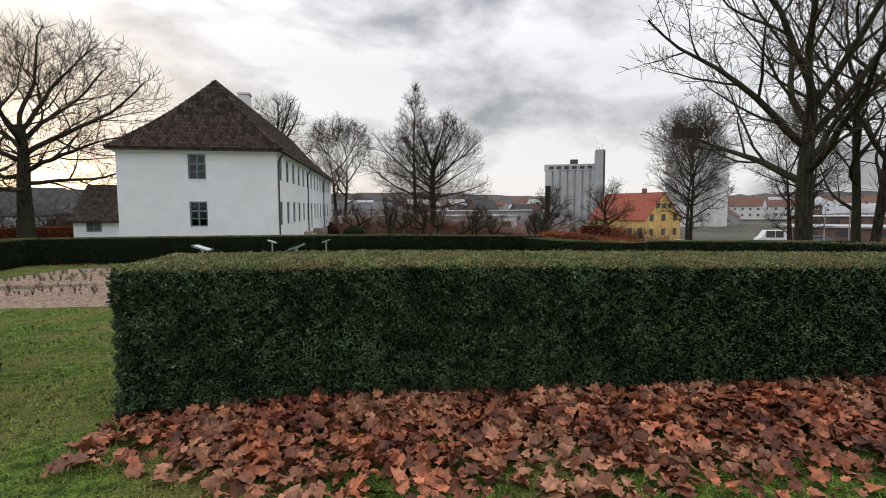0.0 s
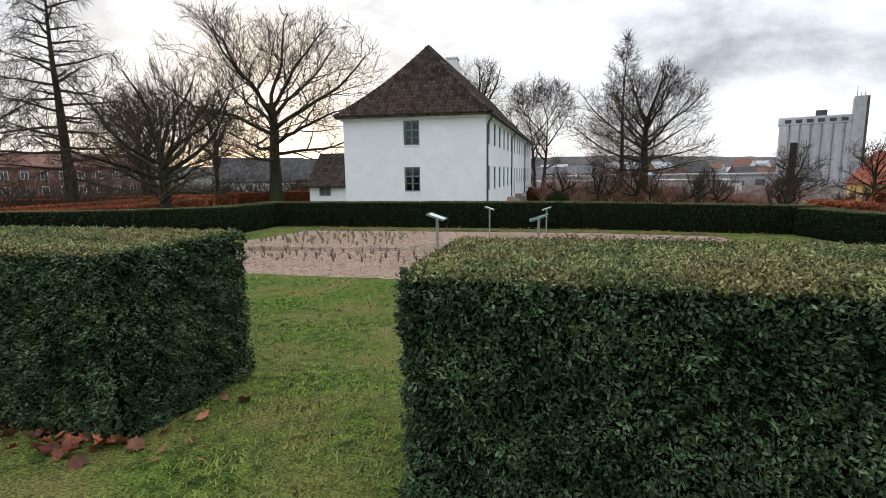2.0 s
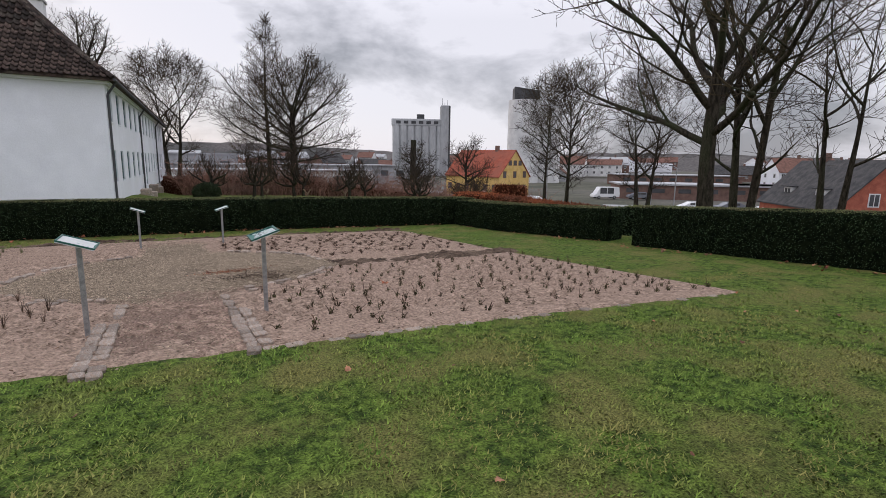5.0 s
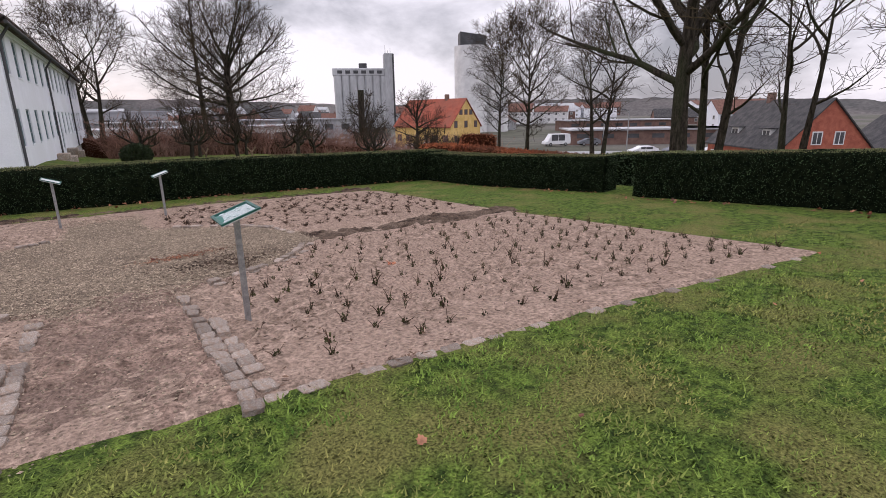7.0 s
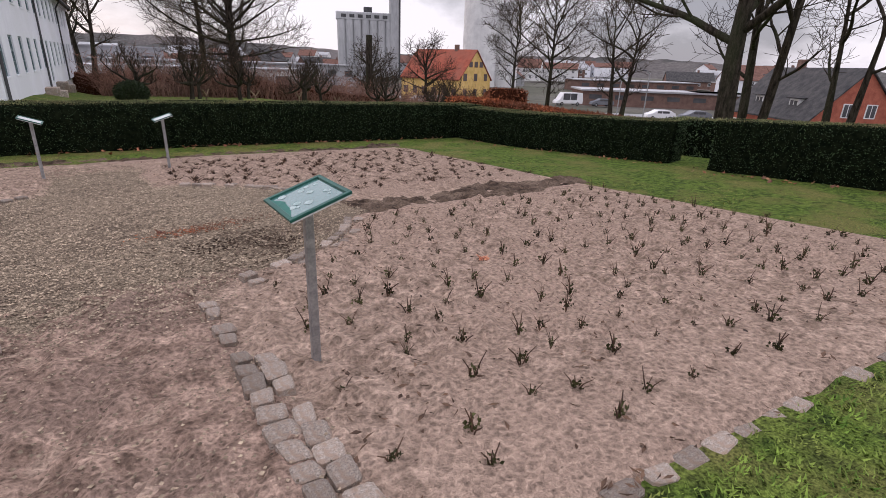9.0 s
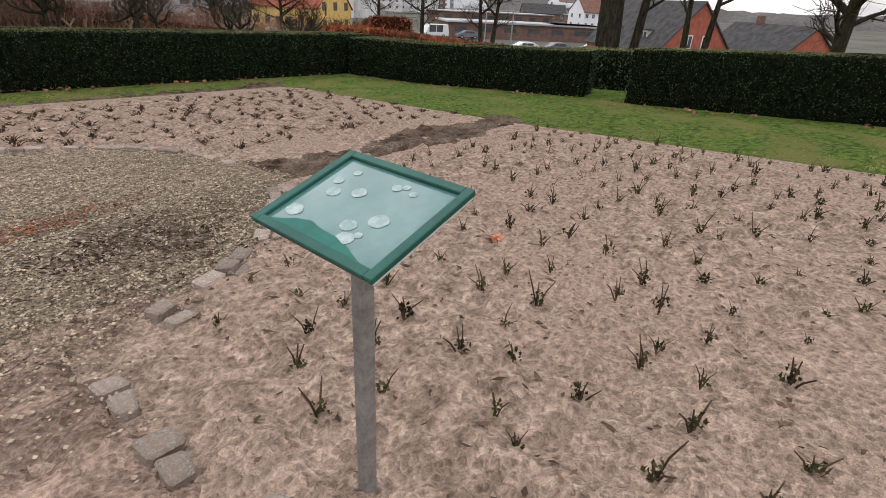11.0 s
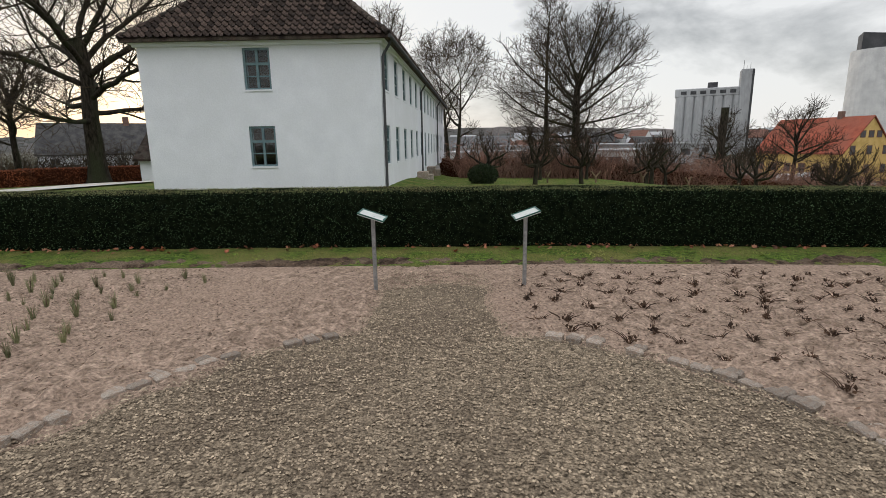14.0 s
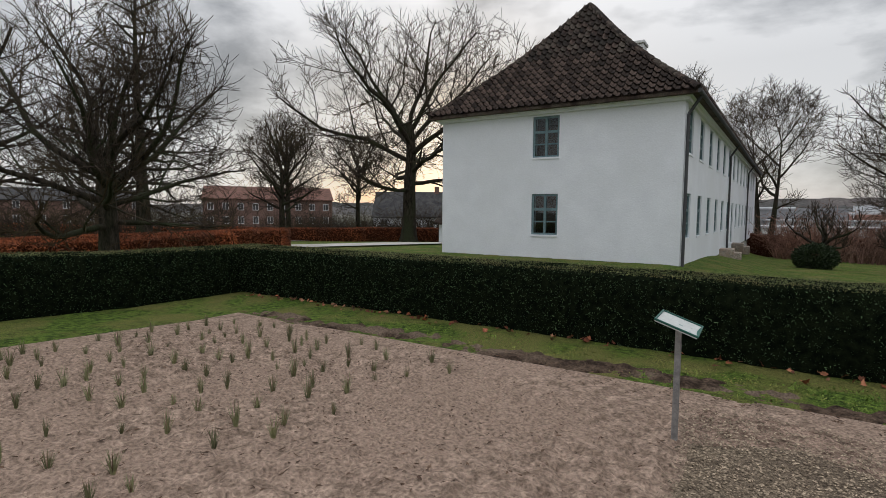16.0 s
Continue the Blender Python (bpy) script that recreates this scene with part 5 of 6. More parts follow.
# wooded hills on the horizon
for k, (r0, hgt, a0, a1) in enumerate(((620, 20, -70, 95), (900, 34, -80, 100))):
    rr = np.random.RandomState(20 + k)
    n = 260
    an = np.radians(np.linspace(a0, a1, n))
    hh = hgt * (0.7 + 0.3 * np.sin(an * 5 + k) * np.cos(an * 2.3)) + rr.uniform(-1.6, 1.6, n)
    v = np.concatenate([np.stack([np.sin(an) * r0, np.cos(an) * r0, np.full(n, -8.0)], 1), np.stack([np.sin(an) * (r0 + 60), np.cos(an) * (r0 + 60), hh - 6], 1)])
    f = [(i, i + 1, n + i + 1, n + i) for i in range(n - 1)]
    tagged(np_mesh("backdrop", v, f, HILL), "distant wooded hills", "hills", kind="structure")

# white garden furniture by the orchard
for k, (x, y) in enumerate(((19.5, 44.0), (22.5, 43.0))):
    t = thing("garden_table", "white garden table with a bench", "table", (x, y, gz(x, y)), 20 * k)
    bm = bmesh.new()
    box(bm, -0.9, 0.9, -0.4, 0.4, 0.70, 0.76)
    bevel_all(bm, 0.01)
    part("tabletop", bm, PALE, t)
    for sx_ in (-0.75, 0.75):
        for sy in (-0.32, 0.32):
            bm = bmesh.new()
            box(bm, sx_ - 0.05, sx_ + 0.05, sy - 0.05, sy + 0.05, -0.05, 0.70)
            part("leg", bm, PALE, t)
for k, (x, y) in enumerate(((7.6, 44.5), (11.0, 45.5), (13.6, 44.6), (4.4, 44.0), (17.2, 45.2))):
    t = thing("tree_support", "forked pale wooden tree support", "support", (x, y, gz(x, y)), 15 * k, group="tree supports")
    bm = bmesh.new()
    cyl(bm, (0, 0, -0.1), (0, 0, 0.45), 0.06, n=6)
    part("post", bm, STRAW, t)
    for s in (-1, 1):
        bm = bmesh.new()
        cyl(bm, (0, 0, 0.36), (0.3 * s, 0, 0.75), 0.045, n=6)
        part("arm", bm, STRAW, t)
# dark yew bush by the long wall
rb = np.random.RandomState(8)
P = rb.normal(0, 1, (5200, 3))
P /= np.linalg.norm(P, axis=1, keepdims=True)
N = P.copy()
P = P * [0.85, 0.8, 0.62] * rb.uniform(0.7, 1.05, (5200, 1)) + [0, 0, 0.5]
v, f = rhombs(P, N, 0.16, 0.03, rb)
bush = thing("bush", "dark evergreen bush on the lawn", "bush", (0.2, 42.6, gz(0.2, 42.6)))
tagged(np_mesh("foliage", v, f, IVY, bush), kind="stuff")


# ---- information boards ----
def info_board(x, y, zb, rz, label, face=None):
    """Board on a post; its low edge faces +x before the turn."""
    t = thing("information_board", label, "information board", (x, y, zb), rz, group="information boards")
    bm = bmesh.new()
    box(bm, -0.022, 0.022, -0.02, 0.02, -0.25, 0.885)
    bevel_all(bm, 0.004)
    part("post", bm, ZINC, t, "galvanised square steel post")
    tilt = pose(0, 0, 0.905, 0, 19, 0)
    W, H = 0.202, 0.157
    bm = bmesh.new()
    box(bm, -0.09, 0.09, -0.05, 0.05, -0.022, -0.012, tilt)
    part("bracket", bm, ZINC, t)
    bm = bmesh.new()
    box(bm, -H + 0.006, H - 0.006, -W + 0.006, W - 0.006, -0.011, -0.0021, tilt)
    part("back_plate", bm, PALE, t, "pale back plate")
    bm = bmesh.new()
    e = 0.023 if face else 0.014
    for q in ((-H, H, -W, -W + e), (-H, H, W - e, W), (-H, -H + e, -W + e, W - e), (H - e, H, -W + e, W - e)):
        box(bm, *q, -0.002, 0.013, tilt)
    bevel_all(bm, 0.002)
    part("frame", bm, FRAMEGREEN, t, "dark green enamelled frame")
    bm = bmesh.new()
    box(bm, -H + e, H - e, -W + e, W - e, -0.0019, 0.003, tilt)
    pan = part("panel", bm, face or PANEL, t, "weathered greyish panel without legible text")
    r = random.Random(int(x * 100))
    for k in range(12 if face else 3):
        a, b, s = r.uniform(-0.11, 0.11), r.uniform(-0.16, 0.16), r.uniform(0.006, 0.022)
        bm = bmesh.new()
        n = 14
        vs = [bm.verts.new(tilt @ Vector((a + math.cos(i * 6.283 / n) * s * r.uniform(0.9, 1.05), b + math.sin(i * 6.283 / n) * s * 1.2 * r.uniform(0.9, 1.05), 0.0042))) for i in range(n)]
        bm.faces.new(vs)
        part("deposit", bm, PATCH, pan, "pale dried deposit")
    bm = bmesh.new()
    n = 16
    lo, hi = [], []
    for i in range(n):
        b = -W + e + (2 * (W - e)) * i / (n - 1)
        lo.append(bm.verts.new(tilt @ Vector((H - e, b, 0.0048))))
        hi.append(bm.verts.new(tilt @ Vector((H - e - (0.045 if face else 0.012) * math.sin(math.pi * min(1, i / (n - 1) * 1.1)) * (0.75 + 0.35 * r.random()), b, 0.0048))))
    for i in range(n - 1):
        bm.faces.new((lo[i], lo[i + 1], hi[i + 1], hi[i]))
    part("worn_edge", bm, DARKGREEN, pan, "green backing where the panel has peeled")
    return t


info_board(-2.90, 9.58, gz(-2.9, 9.58) + 0.015, 0, "pale tilted information board on a steel post in the sand")
info_board(-1.215, 9.74, gz(-1.2, 9.74) + 0.0, 180, "green-framed weathered information board on a steel post", WORN)
info_board(-2.78, 17.45, -0.44, 0, "pale tilted information board on a steel post by the gravel path")
info_board(-0.985, 17.58, -0.46, 180, "pale tilted information board on a steel post by the gravel path")

# ---- plants in the sand ----


def blade_mesh(rnd, n, h, spread, wid, bend=0.5):
    """Upright narrow leaves from one root."""
    v, f = [], []
    for _ in range(n):
        a, hh, s = rnd.uniform(0, 6.283), h * rnd.uniform(0.5, 1.15), spread * rnd.uniform(0.2, 1.1)
        dx, dy = math.cos(a), math.sin(a)
        b = len(v)
        for t in (0, 0.5, 1.0):
            o, w = s * t ** (1 + bend), wid * (1 - 0.8 * t)
            for q in (-1, 1):
                v.append((dx * (o + 0.01) - dy * w * q, dy * (o + 0.01) + dx * w * q, hh * t - 0.02))
        f += [(b, b + 1, b + 3, b + 2), (b + 2, b + 3, b + 5, b + 4)]
    return v, f


def stem_mesh(rnd, n, h, spread, rad):
    segs = []
    for _ in range(n):
        a, hh, s = rnd.uniform(0, 6.283), h * rnd.uniform(0.5, 1.2), spread * rnd.uniform(0.2, 1.2)
        p, q = Vector((0, 0, -0.03)), Vector((math.cos(a) * s * 0.45, math.sin(a) * s * 0.45, hh * 0.55))
        e = q + Vector((math.cos(a + rnd.uniform(-0.8, 0.8)) * s * 0.6, math.sin(a) * s * 0.6, hh * 0.45))
        segs += [(*p, *q, rad, rad * 0.8), (*q, *e, rad * 0.8, rad * 0.5)]
    return tubes(segs, 4)


def plant_kind(name, label, category, seed, stems, leaves, group):
    rnd = random.Random(seed)
    t = thing(name, label, category, (0, 0, -50), group=group)
    if stems:
        tagged(np_mesh("stem_tuft", *stem_mesh(rnd, *stems[0]), stems[1], t), kind="stuff")
    if leaves and leaves[0][0] == "tuft":
        _, n, h, rad, size = leaves[0]
        rr = np.random.RandomState(seed)
        P = rr.normal(0, 1, (n, 3)) * [rad, rad, h * 0.35] + [0, 0, h * 0.5]
        P[:, 2] = np.maximum(P[:, 2], 0.005)
        tagged(np_mesh("leaf_tuft", *rhombs(P, np.tile([0, 0, 1.0], (n, 1)), size, size * 0.42, rr), leaves[1], t), kind="stuff")
    elif leaves:
        tagged(np_mesh("leaf_tuft", *blade_mesh(rnd, *leaves[0]), leaves[1], t), kind="stuff")
    return t


def plant_out(kinds, spots, seed):
    r = random.Random(seed)
    first = {}
    for x, y in spots:
        k = r.randrange(len(kinds))
        s = r.uniform(0.6, 1.1)
        m = pose(x, y, gz(x, y) + 0.012, 0, 0, r.uniform(0, 360))
        if k not in first:
            kinds[k].matrix_basis = m
            first[k] = True
        else:
            c = copy_thing(kinds[k], m)
            c.scale = (s, s, s * r.uniform(0.8, 1.2))
    for k, o in enumerate(kinds):
        if k not in first:
            for c in list(o.children):
                bpy.data.objects.remove(c)
            bpy.data.objects.remove(o)


def grid_spots(x0, x1, y0, y1, step, seed, jit=0.3):
    r = random.Random(seed)
    out = []
    j = 0
    y = y0
    while y < y1:
        x = x0 + (step / 2 if j % 2 else 0)
        while x < x1:
            px, py = x + r.uniform(-jit, jit) * step, y + r.uniform(-jit, jit) * step
            if float(on_path(np.array(px), np.array(py))) < 0.02 and bool(bed_keep(np.array(px - 0.15), np.array(py))) and r.random() < 0.92:
                out.append((px, py))
            x += step
        y += step * 0.9
        j += 1
    return out


roses = [plant_kind("rose_bush", "small pruned rose bush with dark green leaves", "rose bush", 100 + k, ((3, 0.10 + 0.015 * k, 0.075, 0.0048), BROWNSTEM), (("tuft", 24, 0.055, 0.015, 0.022), GREENPLANT), "pruned roses") for k in range(4)]
plant_out(roses, [p for p in grid_spots(-1.2, 4.6, 8.2, 12.5, 0.335, 1) if p[1] > south_edge(p[0]) + 0.3], 2)
bare = [plant_kind("rose_cutting", "short bare brown rose stems", "rose bush", 110 + k, ((5, 0.085, 0.16, 0.0050), BROWNSTEM), (("tuft", 16, 0.035, 0.03, 0.035), BROWNSTEM), "bare roses") for k in range(3)]
plant_out(bare, grid_spots(-1.1, 4.5, 14.2, 18.5, 0.37, 3), 4)
sage = [plant_kind("lavender", "clump of grey-green upright lavender shoots", "lavender", 120 + k, ((4, 0.17, 0.05, 0.003), STRAW), ((26, 0.19, 0.06, 0.0055, 0.3), SAGE), "lavender clumps") for k in range(3)]
plant_out(sage, [p for p in grid_spots(-9.4, -5.0, 14.1, 18.5, 0.42, 5) if p[0] < -5.0], 6)
straw = [plant_kind("dry_plant", "dry straw-coloured perennial with upright stems", "perennial", 130 + k, ((8, 0.17, 0.06, 0.0035), BROWNSTEM), ((8, 0.14, 0.05, 0.004), STRAW), "dry perennials") for k in range(3)]
plant_out(straw, [p for p in grid_spots(-9.4, -3.3, 10.4, 12.6, 0.40, 7)], 8)

# crumbs, twigs and dead leaves on the sand
rc = np.random.RandomState(12)
n = 15000
px, py = rc.uniform(-9.8, 4.6, n), np.where(rc.uniform(0, 1, n) < 0.12, rc.uniform(18.4, 19.1, n), rc.uniform(8, 18.9, n))
ok = bed_keep(px, py) & (on_path(px, py) < 0.2)
px, py = px[ok], py[ok]
P = np.stack([px, py, ground(px, py) + 0.015 + lumps(px, py) + 0.004], 1)
v, f = rhombs(P, np.tile([0, 0, 0.3], (len(P), 1)), 0.055, 0.011, rc, 0.3, 0.9)
v[:, 2] = np.repeat(P[:, 2], 4) + (v[:, 2] - np.repeat(P[:, 2], 4)) * 0.25 + 0.004
tagged(np_mesh("plant_litter", v, f, BROWNSTEM), "dead leaves and twigs strewn on the sand", "litter", kind="stuff")

sheet("mulch_strip", -9.6, 4.6, 18.5, 19.7, 0.05,
      lambda x, y: ground(x, y) + 0.022 + lumps(x, y) * 0.9 - 0.07 * (1 - sm_a(np.clip((0.34 - np.abs(y - 19.08 - 0.12 * np.sin(x * 1.7) - 0.06 * np.sin(x * 4.9))) / 0.22, 0, 1))),
      lambda x, y: np.abs(y - 19.08 - 0.12 * np.sin(x * 1.7)) < 0.42, SOIL, "ragged strip of bare earth between sand and grass")
n = 420
P = np.stack([rc.normal(-1.22, 0.30, n), rc.normal(12.98, 0.10, n), np.zeros(n)], 1)
P[:, 1] += (P[:, 0] + 1.22) * 0.25
P[:, 2] = ground(P[:, 0], P[:, 1]) + 0.034
v, f = rhombs(P, np.tile([0, 0, 0.4], (n, 1)), 0.04, 0.009, rc, 0.3, 1.0)
v[:, 2] = np.repeat(P[:, 2], 4) + (v[:, 2] - np.repeat(P[:, 2], 4)) * 0.3
tagged(np_mesh("leaf_crumbs", v, f, BEECH), "rust-red leaf crumbs on the gravel", "litter", kind="stuff")
n = 900
P = np.stack([rc.normal(-0.85, 0.38, n), rc.normal(12.15, 0.34, n), np.zeros(n)], 1)
P[:, 2] = ground(P[:, 0], P[:, 1]) + 0.032
v, f = rhombs(P, np.tile([0, 0, 0.4], (n, 1)), 0.05, 0.013, rc, 0.3, 1.0)
v[:, 2] = np.repeat(P[:, 2], 4) + (v[:, 2] - np.repeat(P[:, 2], 4)) * 0.3
tagged(np_mesh("leaf_mould", v, f, SOIL), "dark leaf mould on the gravel", "litter", kind="stuff")

# gravel stones
n = 180000
px, py = rc.uniform(-4.6, 0.6, n), rc.uniform(8.3, 18.8, n)
ok = (on_path(px, py) > rc.uniform(0.05, 0.8, n)) & (rc.uniform(0, 1, n) < np.where(np.hypot(px - CX, py - CY) < 2.4, 1, np.where(py < 12, np.clip((py - 10.4) / 1.2, 0.12, 0.8), np.clip((18.9 - py) / 1.6, 0.15, 0.9))))
px, py = px[ok], py[ok]
n = len(px)
c = np.stack([px, py, ground(px, py) + 0.026 + lumps(px, py) * 0.35], 1)
s = rc.uniform(0.004, 0.0115, (n, 1, 1))
base = np.array([[1, 0, 0], [0, 1, 0], [-1, 0, 0], [0, -1, 0], [0, 0, 0.7], [0, 0, -0.5]], float)
v = c[:, None] + (base[None] * rc.uniform(0.6, 1.4, (n, 6, 3))) * s
f = (np.arange(n) * 6)[:, None, None] + np.array([(0, 1, 4), (1, 2, 4), (2, 3, 4), (3, 0, 4)])[None]
tagged(np_mesh("gravel_stones", v.reshape(-1, 3), f.reshape(-1, 3), PEBBLE), "loose beige and grey gravel stones", "gravel", kind="stuff")

# ---- lawn blades near the walk ----
n = 600000
px = rc.uniform(-8.5, 8.2, n)
py = rc.uniform(0.3, 19.9, n)
near = np.exp(-((np.clip(np.abs(px + 1.5) - 3, 0, 9)) ** 2) / 14) * np.where(py < 9, 1, 0.4)
ok = (rc.uniform(0, 1, n) < near) & ~bed_keep(px, py)
ok &= ~((py > 2.6) & (py < 4.6) & ((px < -3.2) | (px > -1.6)))
px, py = px[ok], py[ok]
n = len(px)
p = np.stack([px, py, ground(px, py) - 0.005], 1)
a = rc.uniform(0, 6.283, n)
tuft = 0.5 + 0.5 * np.sin(px * 17 + 3 * np.sin(py * 9)) * np.sin(py * 19 + 2 * np.sin(px * 11))
h = rc.uniform(0.010, 0.032, n) * (0.6 + 0.8 * tuft) * np.where(py < 9, 1, 0.8)
w = rc.uniform(0.0026, 0.0058, n) * (1 + py * 0.06)
tip = p + np.stack([np.cos(a + 1.3) * h * 1.1, np.sin(a + 1.3) * h * 1.1, h], 1)
off = np.stack([np.cos(a) * w, np.sin(a) * w, np.zeros(n)], 1)
v = np.stack([p - off, p + off, tip], 1).reshape(-1, 3)
tagged(np_mesh("grass_blades", v, np.arange(3 * n).reshape(-1, 3), BLADE), "short green lawn grass", "grass", kind="stuff")


# ---- stone edging, single stones ----
def sett_mesh(k):
    r = random.Random(200 + k)
    bm = bmesh.new()
    vs = box(bm, -0.5, 0.5, -0.5, 0.5, -0.6, 0.5)
    for q in vs:
        q.co += Vector((r.uniform(-0.12, 0.12), r.uniform(-0.12, 0.12), r.uniform(-0.06, 0.06)))
    bevel_all(bm, 0.12)
    me = bpy.data.meshes.new("stone")
    bm.to_mesh(me)
    bm.free()
    me.materials.append(STONE)
    return me


SETTS = [sett_mesh(k) for k in range(6)]
edging = thing("stone_edging", "worn granite setts edging the gravel path and the bed", "edging")
re_ = random.Random(4)


def sett(x, y, rz, sx0, sy0, sink=0.0):
    o = new("stone", SETTS[re_.randrange(6)])
    o.parent = edging
    o.matrix_basis = pose(x, y, gz(x, y) + 0.006 - sink + re_.uniform(-0.01, 0.008), re_.uniform(-4, 4), re_.uniform(-4, 4), rz + re_.uniform(-9, 9))
    o.scale = (sx0 * re_.uniform(0.8, 1.15), sy0 * re_.uniform(0.8, 1.15), 0.075)


for x0, dx in ((-1.56, 0.12), (-2.70, -0.12)):
    y = 8.2
    while y < 10.9:
        if re_.random() < (0.95 if y < 9.9 else 0.6):
            sett(x0, y, 0, 0.11, 0.13, 0.0 if y < 10 else 0.008)
        if y < 9.8 and re_.random() < 0.9:
            sett(x0 + dx, y + 0.06, 0, 0.11, 0.14, 0.003)
        y += 0.145
a = -180.0
while a < 180:
    x, y = CX + math.cos(radians(a)) * (CR + 0.03), CY + math.sin(radians(a)) * (CR + 0.03)
    if not (abs(x + 2.05) < 0.75 or abs(y - 13.1) < 0.5) and re_.random() < (0.9 if (x > -2 and y < 13.5) else 0.72):
        sett(x, y, a + 90, 0.14, 0.10, -0.008)
        if re_.random() < 0.4:
            sett(x + math.cos(radians(a)) * 0.12, y + math.sin(radians(a)) * 0.12, a + 90, 0.12, 0.10, 0.010)
    a += 3.9
x = -1.4
while x < 4.6:
    if re_.random() < (0.75 if x < 0.6 else 0.55):
        sett(x, south_edge(x) + 0.05, -5, 0.16, 0.10, 0.031)
    x += 0.19
for k in range(26):
    sett(re_.uniform(-6.6, -4.5), 13.1 - 0.25 + re_.choice((-0.35, 0.95)) + re_.uniform(-0.05, 0.05), 0, 0.14, 0.11, 0.02)


# ---- fallen leaves ----
def leaf_mesh(k):
    """A lobed dry leaf, curled."""
    r = random.Random(300 + k)
    me = bpy.data.meshes.new("leaf")
    lobes = [(0, -0.12), (0.20, -0.26), (0.36, -0.06), (0.50, 0.14), (0.34, 0.26), (0.36, 0.52), (0.15, 0.52), (0.0, 0.80)]
    out = lobes + [(-x * 0.95, y) for x, y in lobes[-2:0:-1]]
    cu, cv = r.uniform(-1.1, 1.8), r.uniform(-0.8, 1.2)
    z = lambda x, y: cu * x * x + cv * (y - 0.2) ** 2 * 0.6 + 0.05 * math.sin(9 * x + 7 * y + k)
    v = [(0, 0.18, z(0, 0.18) - 0.03)] + [(x * r.uniform(0.85, 1.1), y, z(x, y)) for x, y in out]
    f = [(0, i + 1, (i + 1) % len(out) + 1) for i in range(len(out))]
    me.from_pydata(v, [], f)
    me.materials.append(LEAF)
    return me


LEAVES = [leaf_mesh(k) for k in range(8)]
pile = thing("leaf_pile", "drift of fallen red-brown plane leaves at the hedge foot", "fallen leaves")
rl = random.Random(6)
hedge_front = lambda x: 3.03 - (x + 1.66) * 0.0755


def leaf_z(x, y):
    d = max(0.0, hedge_front(x) - y)
    return gz(x, y) + 0.015 + 0.07 * math.exp(-d * 1.6) * sm((x + 1.7) / 1.2)


count, stuff = 0, []
while count + len(stuff) < 8600:
    x = rl.uniform(-1.75, 6.5)
    d = abs(rl.gauss(0, 0.75))
    y = hedge_front(x) - d + 0.06
    if d > 0.5 + 0.75 * sm((x + 1.6) / 1.6) + rl.uniform(0, 0.4) or (x < -1.2 and rl.random() < 0.55):
        continue
    s = rl.uniform(0.045, 0.110)
    m = pose(x, y, leaf_z(x, y) + rl.uniform(0, 0.05), rl.gauss(0, 26), rl.gauss(0, 26), rl.uniform(0, 360)) @ Matrix.Diagonal((s, s, s, 1))
    if count < 240 and -1.8 < x < 2.6:
        o = new("leaf", LEAVES[rl.randrange(8)])
        o.parent = pile
        o.matrix_basis = m
        count += 1
    else:
        stuff.append(m)
# under the other hedge and strewn on the grass
for k in range(190):
    x = rl.uniform(-8, -2.9)
    y = 3.36 - (x + 3.16) * 0.08 - abs(rl.gauss(0, 0.16)) + 0.03
    if x > -3.25:
        y = rl.uniform(3.2, 4.0)
    s = rl.uniform(0.05, 0.115)
    stuff.append(pose(x, y, gz(x, y) + 0.025, rl.gauss(0, 24), rl.gauss(0, 24), rl.uniform(0, 360)) @ Matrix.Diagonal((s, s, s, 1)))
for k in range(34):
    x, y = rl.uniform(-6, 4.5), rl.uniform(0.8, 7.8)
    s = rl.uniform(0.03, 0.06)
    stuff.append(pose(x, y, gz(x, y) + 0.03, rl.gauss(0, 14), rl.gauss(0, 14), rl.uniform(0, 360)) @ Matrix.Diagonal((s, s, s, 1)))
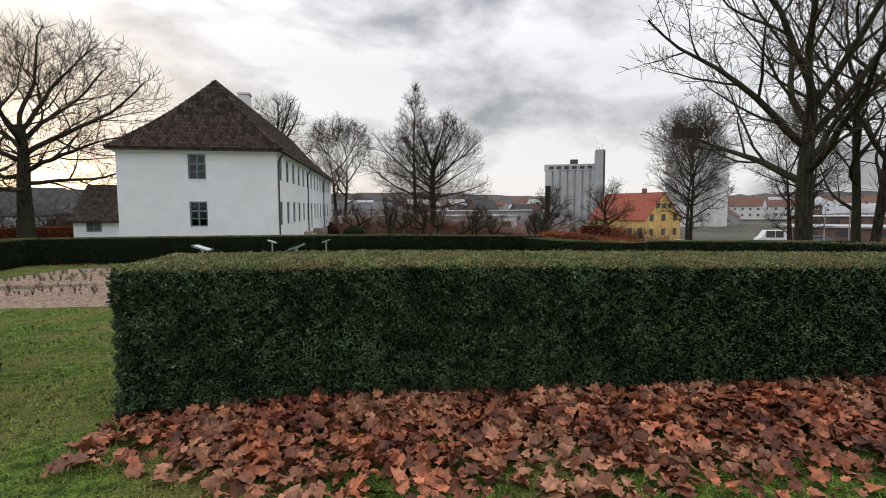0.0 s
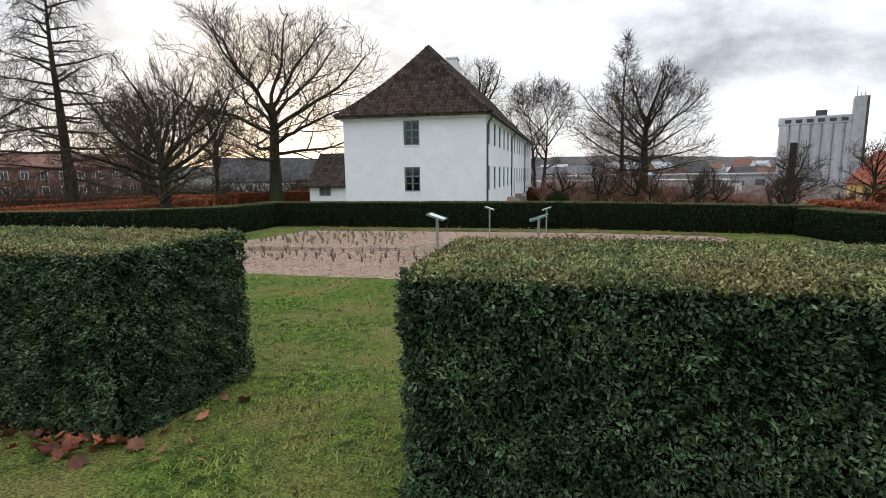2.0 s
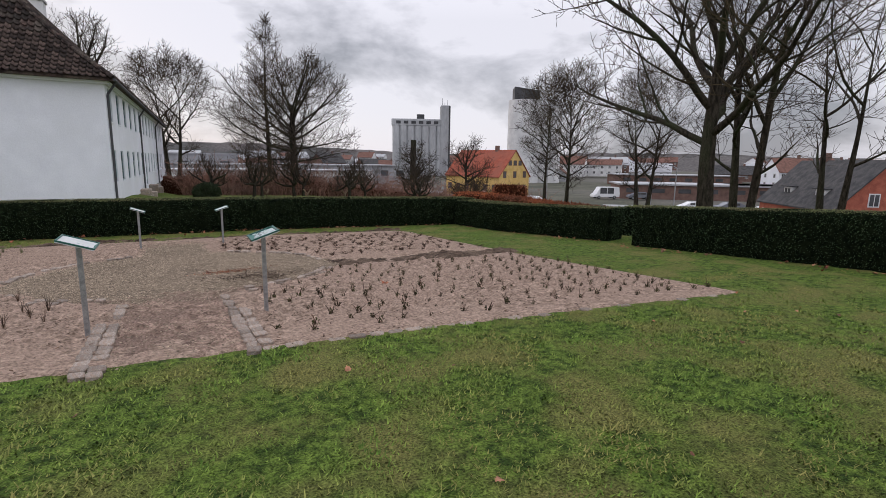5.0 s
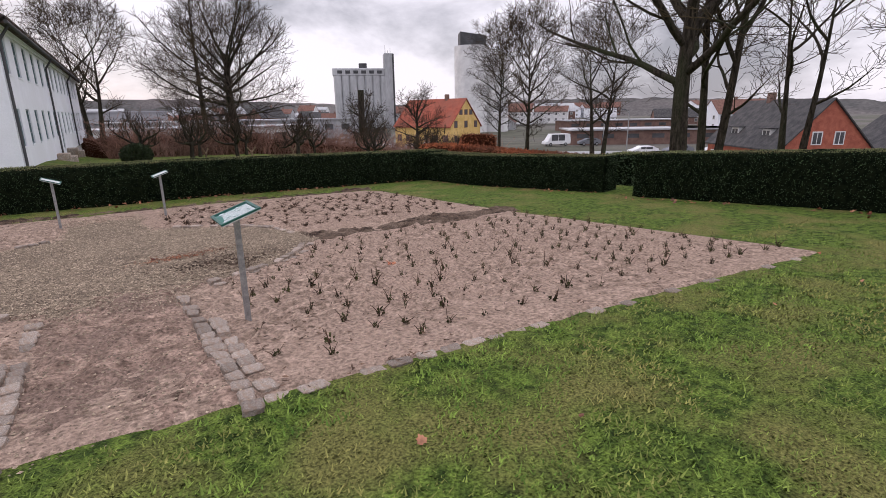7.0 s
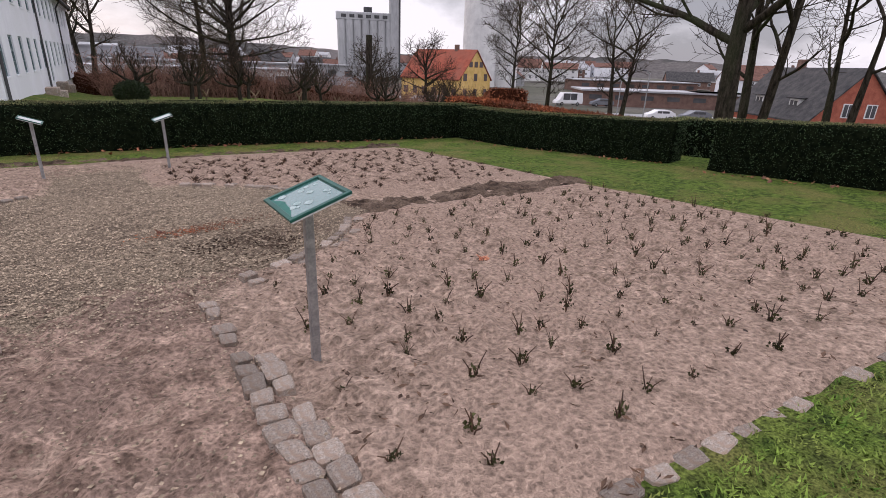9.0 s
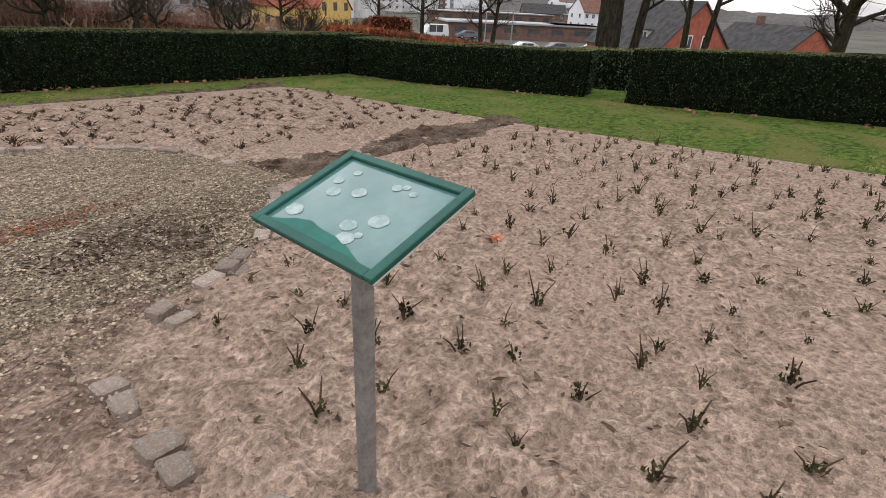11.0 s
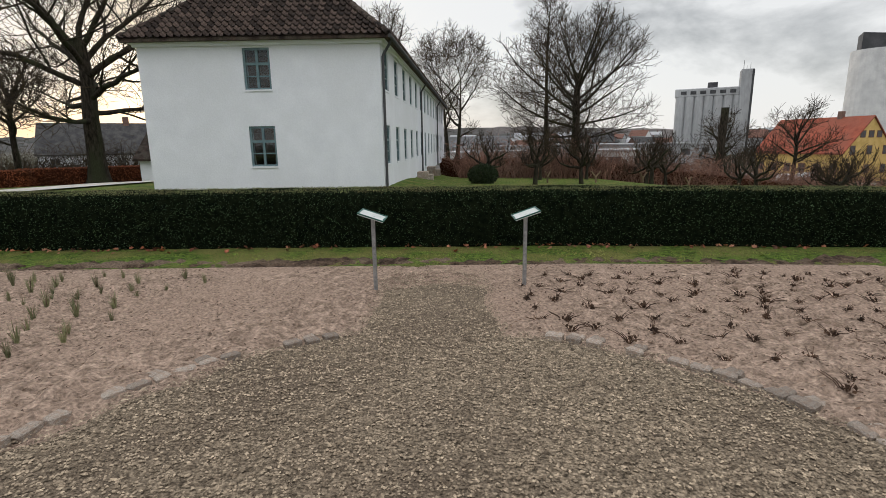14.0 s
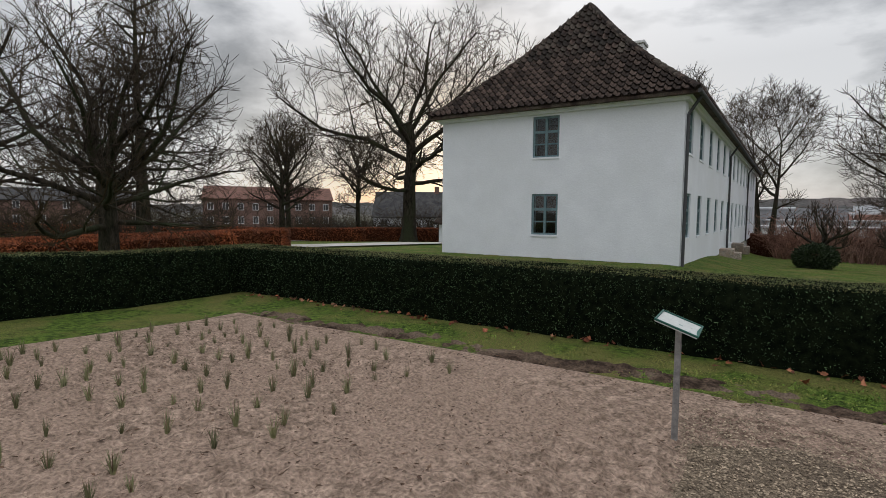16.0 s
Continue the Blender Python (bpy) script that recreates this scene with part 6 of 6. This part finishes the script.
for k in range(330):
    if k % 3 == 0:
        y = rl.uniform(4.5, 19.5)
        x = (8.35 - 0.05 * (y - 8) if y < 13 else 8.35 - (y - 14) * 0.21) - abs(rl.gauss(0, 0.25))
    else:
        x = rl.uniform(-11.5, 6.8)
        y = 20.32 - abs(rl.gauss(0, 0.16))
    s = rl.uniform(0.05, 0.10)
    stuff.append(pose(x, y, gz(x, y) + 0.03, rl.gauss(0, 24), rl.gauss(0, 24), rl.uniform(0, 360)) @ Matrix.Diagonal((s, s, s, 1)))
lv = [np.array([q.co[:] for q in me.vertices]) for me in LEAVES]
lf = np.array([p.vertices[:] for p in LEAVES[0].polygons])
V, Fs, base_i = [], [], 0
for k, m in enumerate(stuff):
    a = lv[k % 8]
    M = np.array(m)
    V.append(a @ M[:3, :3].T + M[:3, 3])
    Fs.append(lf + base_i)
    base_i += len(a)
tagged(np_mesh("leaf_litter", np.concatenate(V), np.concatenate(Fs), LEAF, pile), kind="stuff")
for x, y, s in ((-1.595, 13.0, 0.10), (0.6, 10.55, 0.12), (-3.28, 6.23, 0.07)):
    o = new("fallen_leaf", LEAVES[3])
    o.matrix_basis = pose(x, y, gz(x, y) + 0.04, 8, -10, 70) @ Matrix.Diagonal((s, s, s, 1))
    tagged(o, "single curled orange-brown fallen leaf", "leaf", group="single leaves")

# ---- roof tiles of the hip, the nearest as single pieces ----
rest_v, rest_f = [], []
shared = {}
for k, (p, upv) in enumerate(TILE_ROWS):
    across, up1 = Vector((1, 0, 0)), upv.normalized()
    if k < 285:
        key = round(upv.length, 2)
        if key not in shared:
            me = bpy.data.meshes.new("tile")
            me.from_pydata([tuple(q) for q in tile_verts(Vector((0, 0, 0)), Vector((1, 0, 0)), Vector((0, 1, 0)), TW, upv.length)], [], [(j, j + 1, j + 5, j + 4) for j in range(3)])
            me.materials.append(TILE)
            shared[key] = me
        o = new("tile", shared[key])
        o.parent = roof
        nrm = across.cross(up1)
        o.matrix_basis = Matrix(((across.x, up1.x, nrm.x, p.x), (across.y, up1.y, nrm.y, p.y), (across.z, up1.z, nrm.z, p.z), (0, 0, 0, 1)))
    else:
        b = len(rest_v)
        rest_v += tile_verts(p, across, up1, TW, upv.length)
        rest_f += [(b + j, b + j + 1, b + j + 5, b + j + 4) for j in range(3)]
tagged(np_mesh("tile_field", [tuple(q) for q in rest_v], rest_f, TILE, roof), kind="stuff")
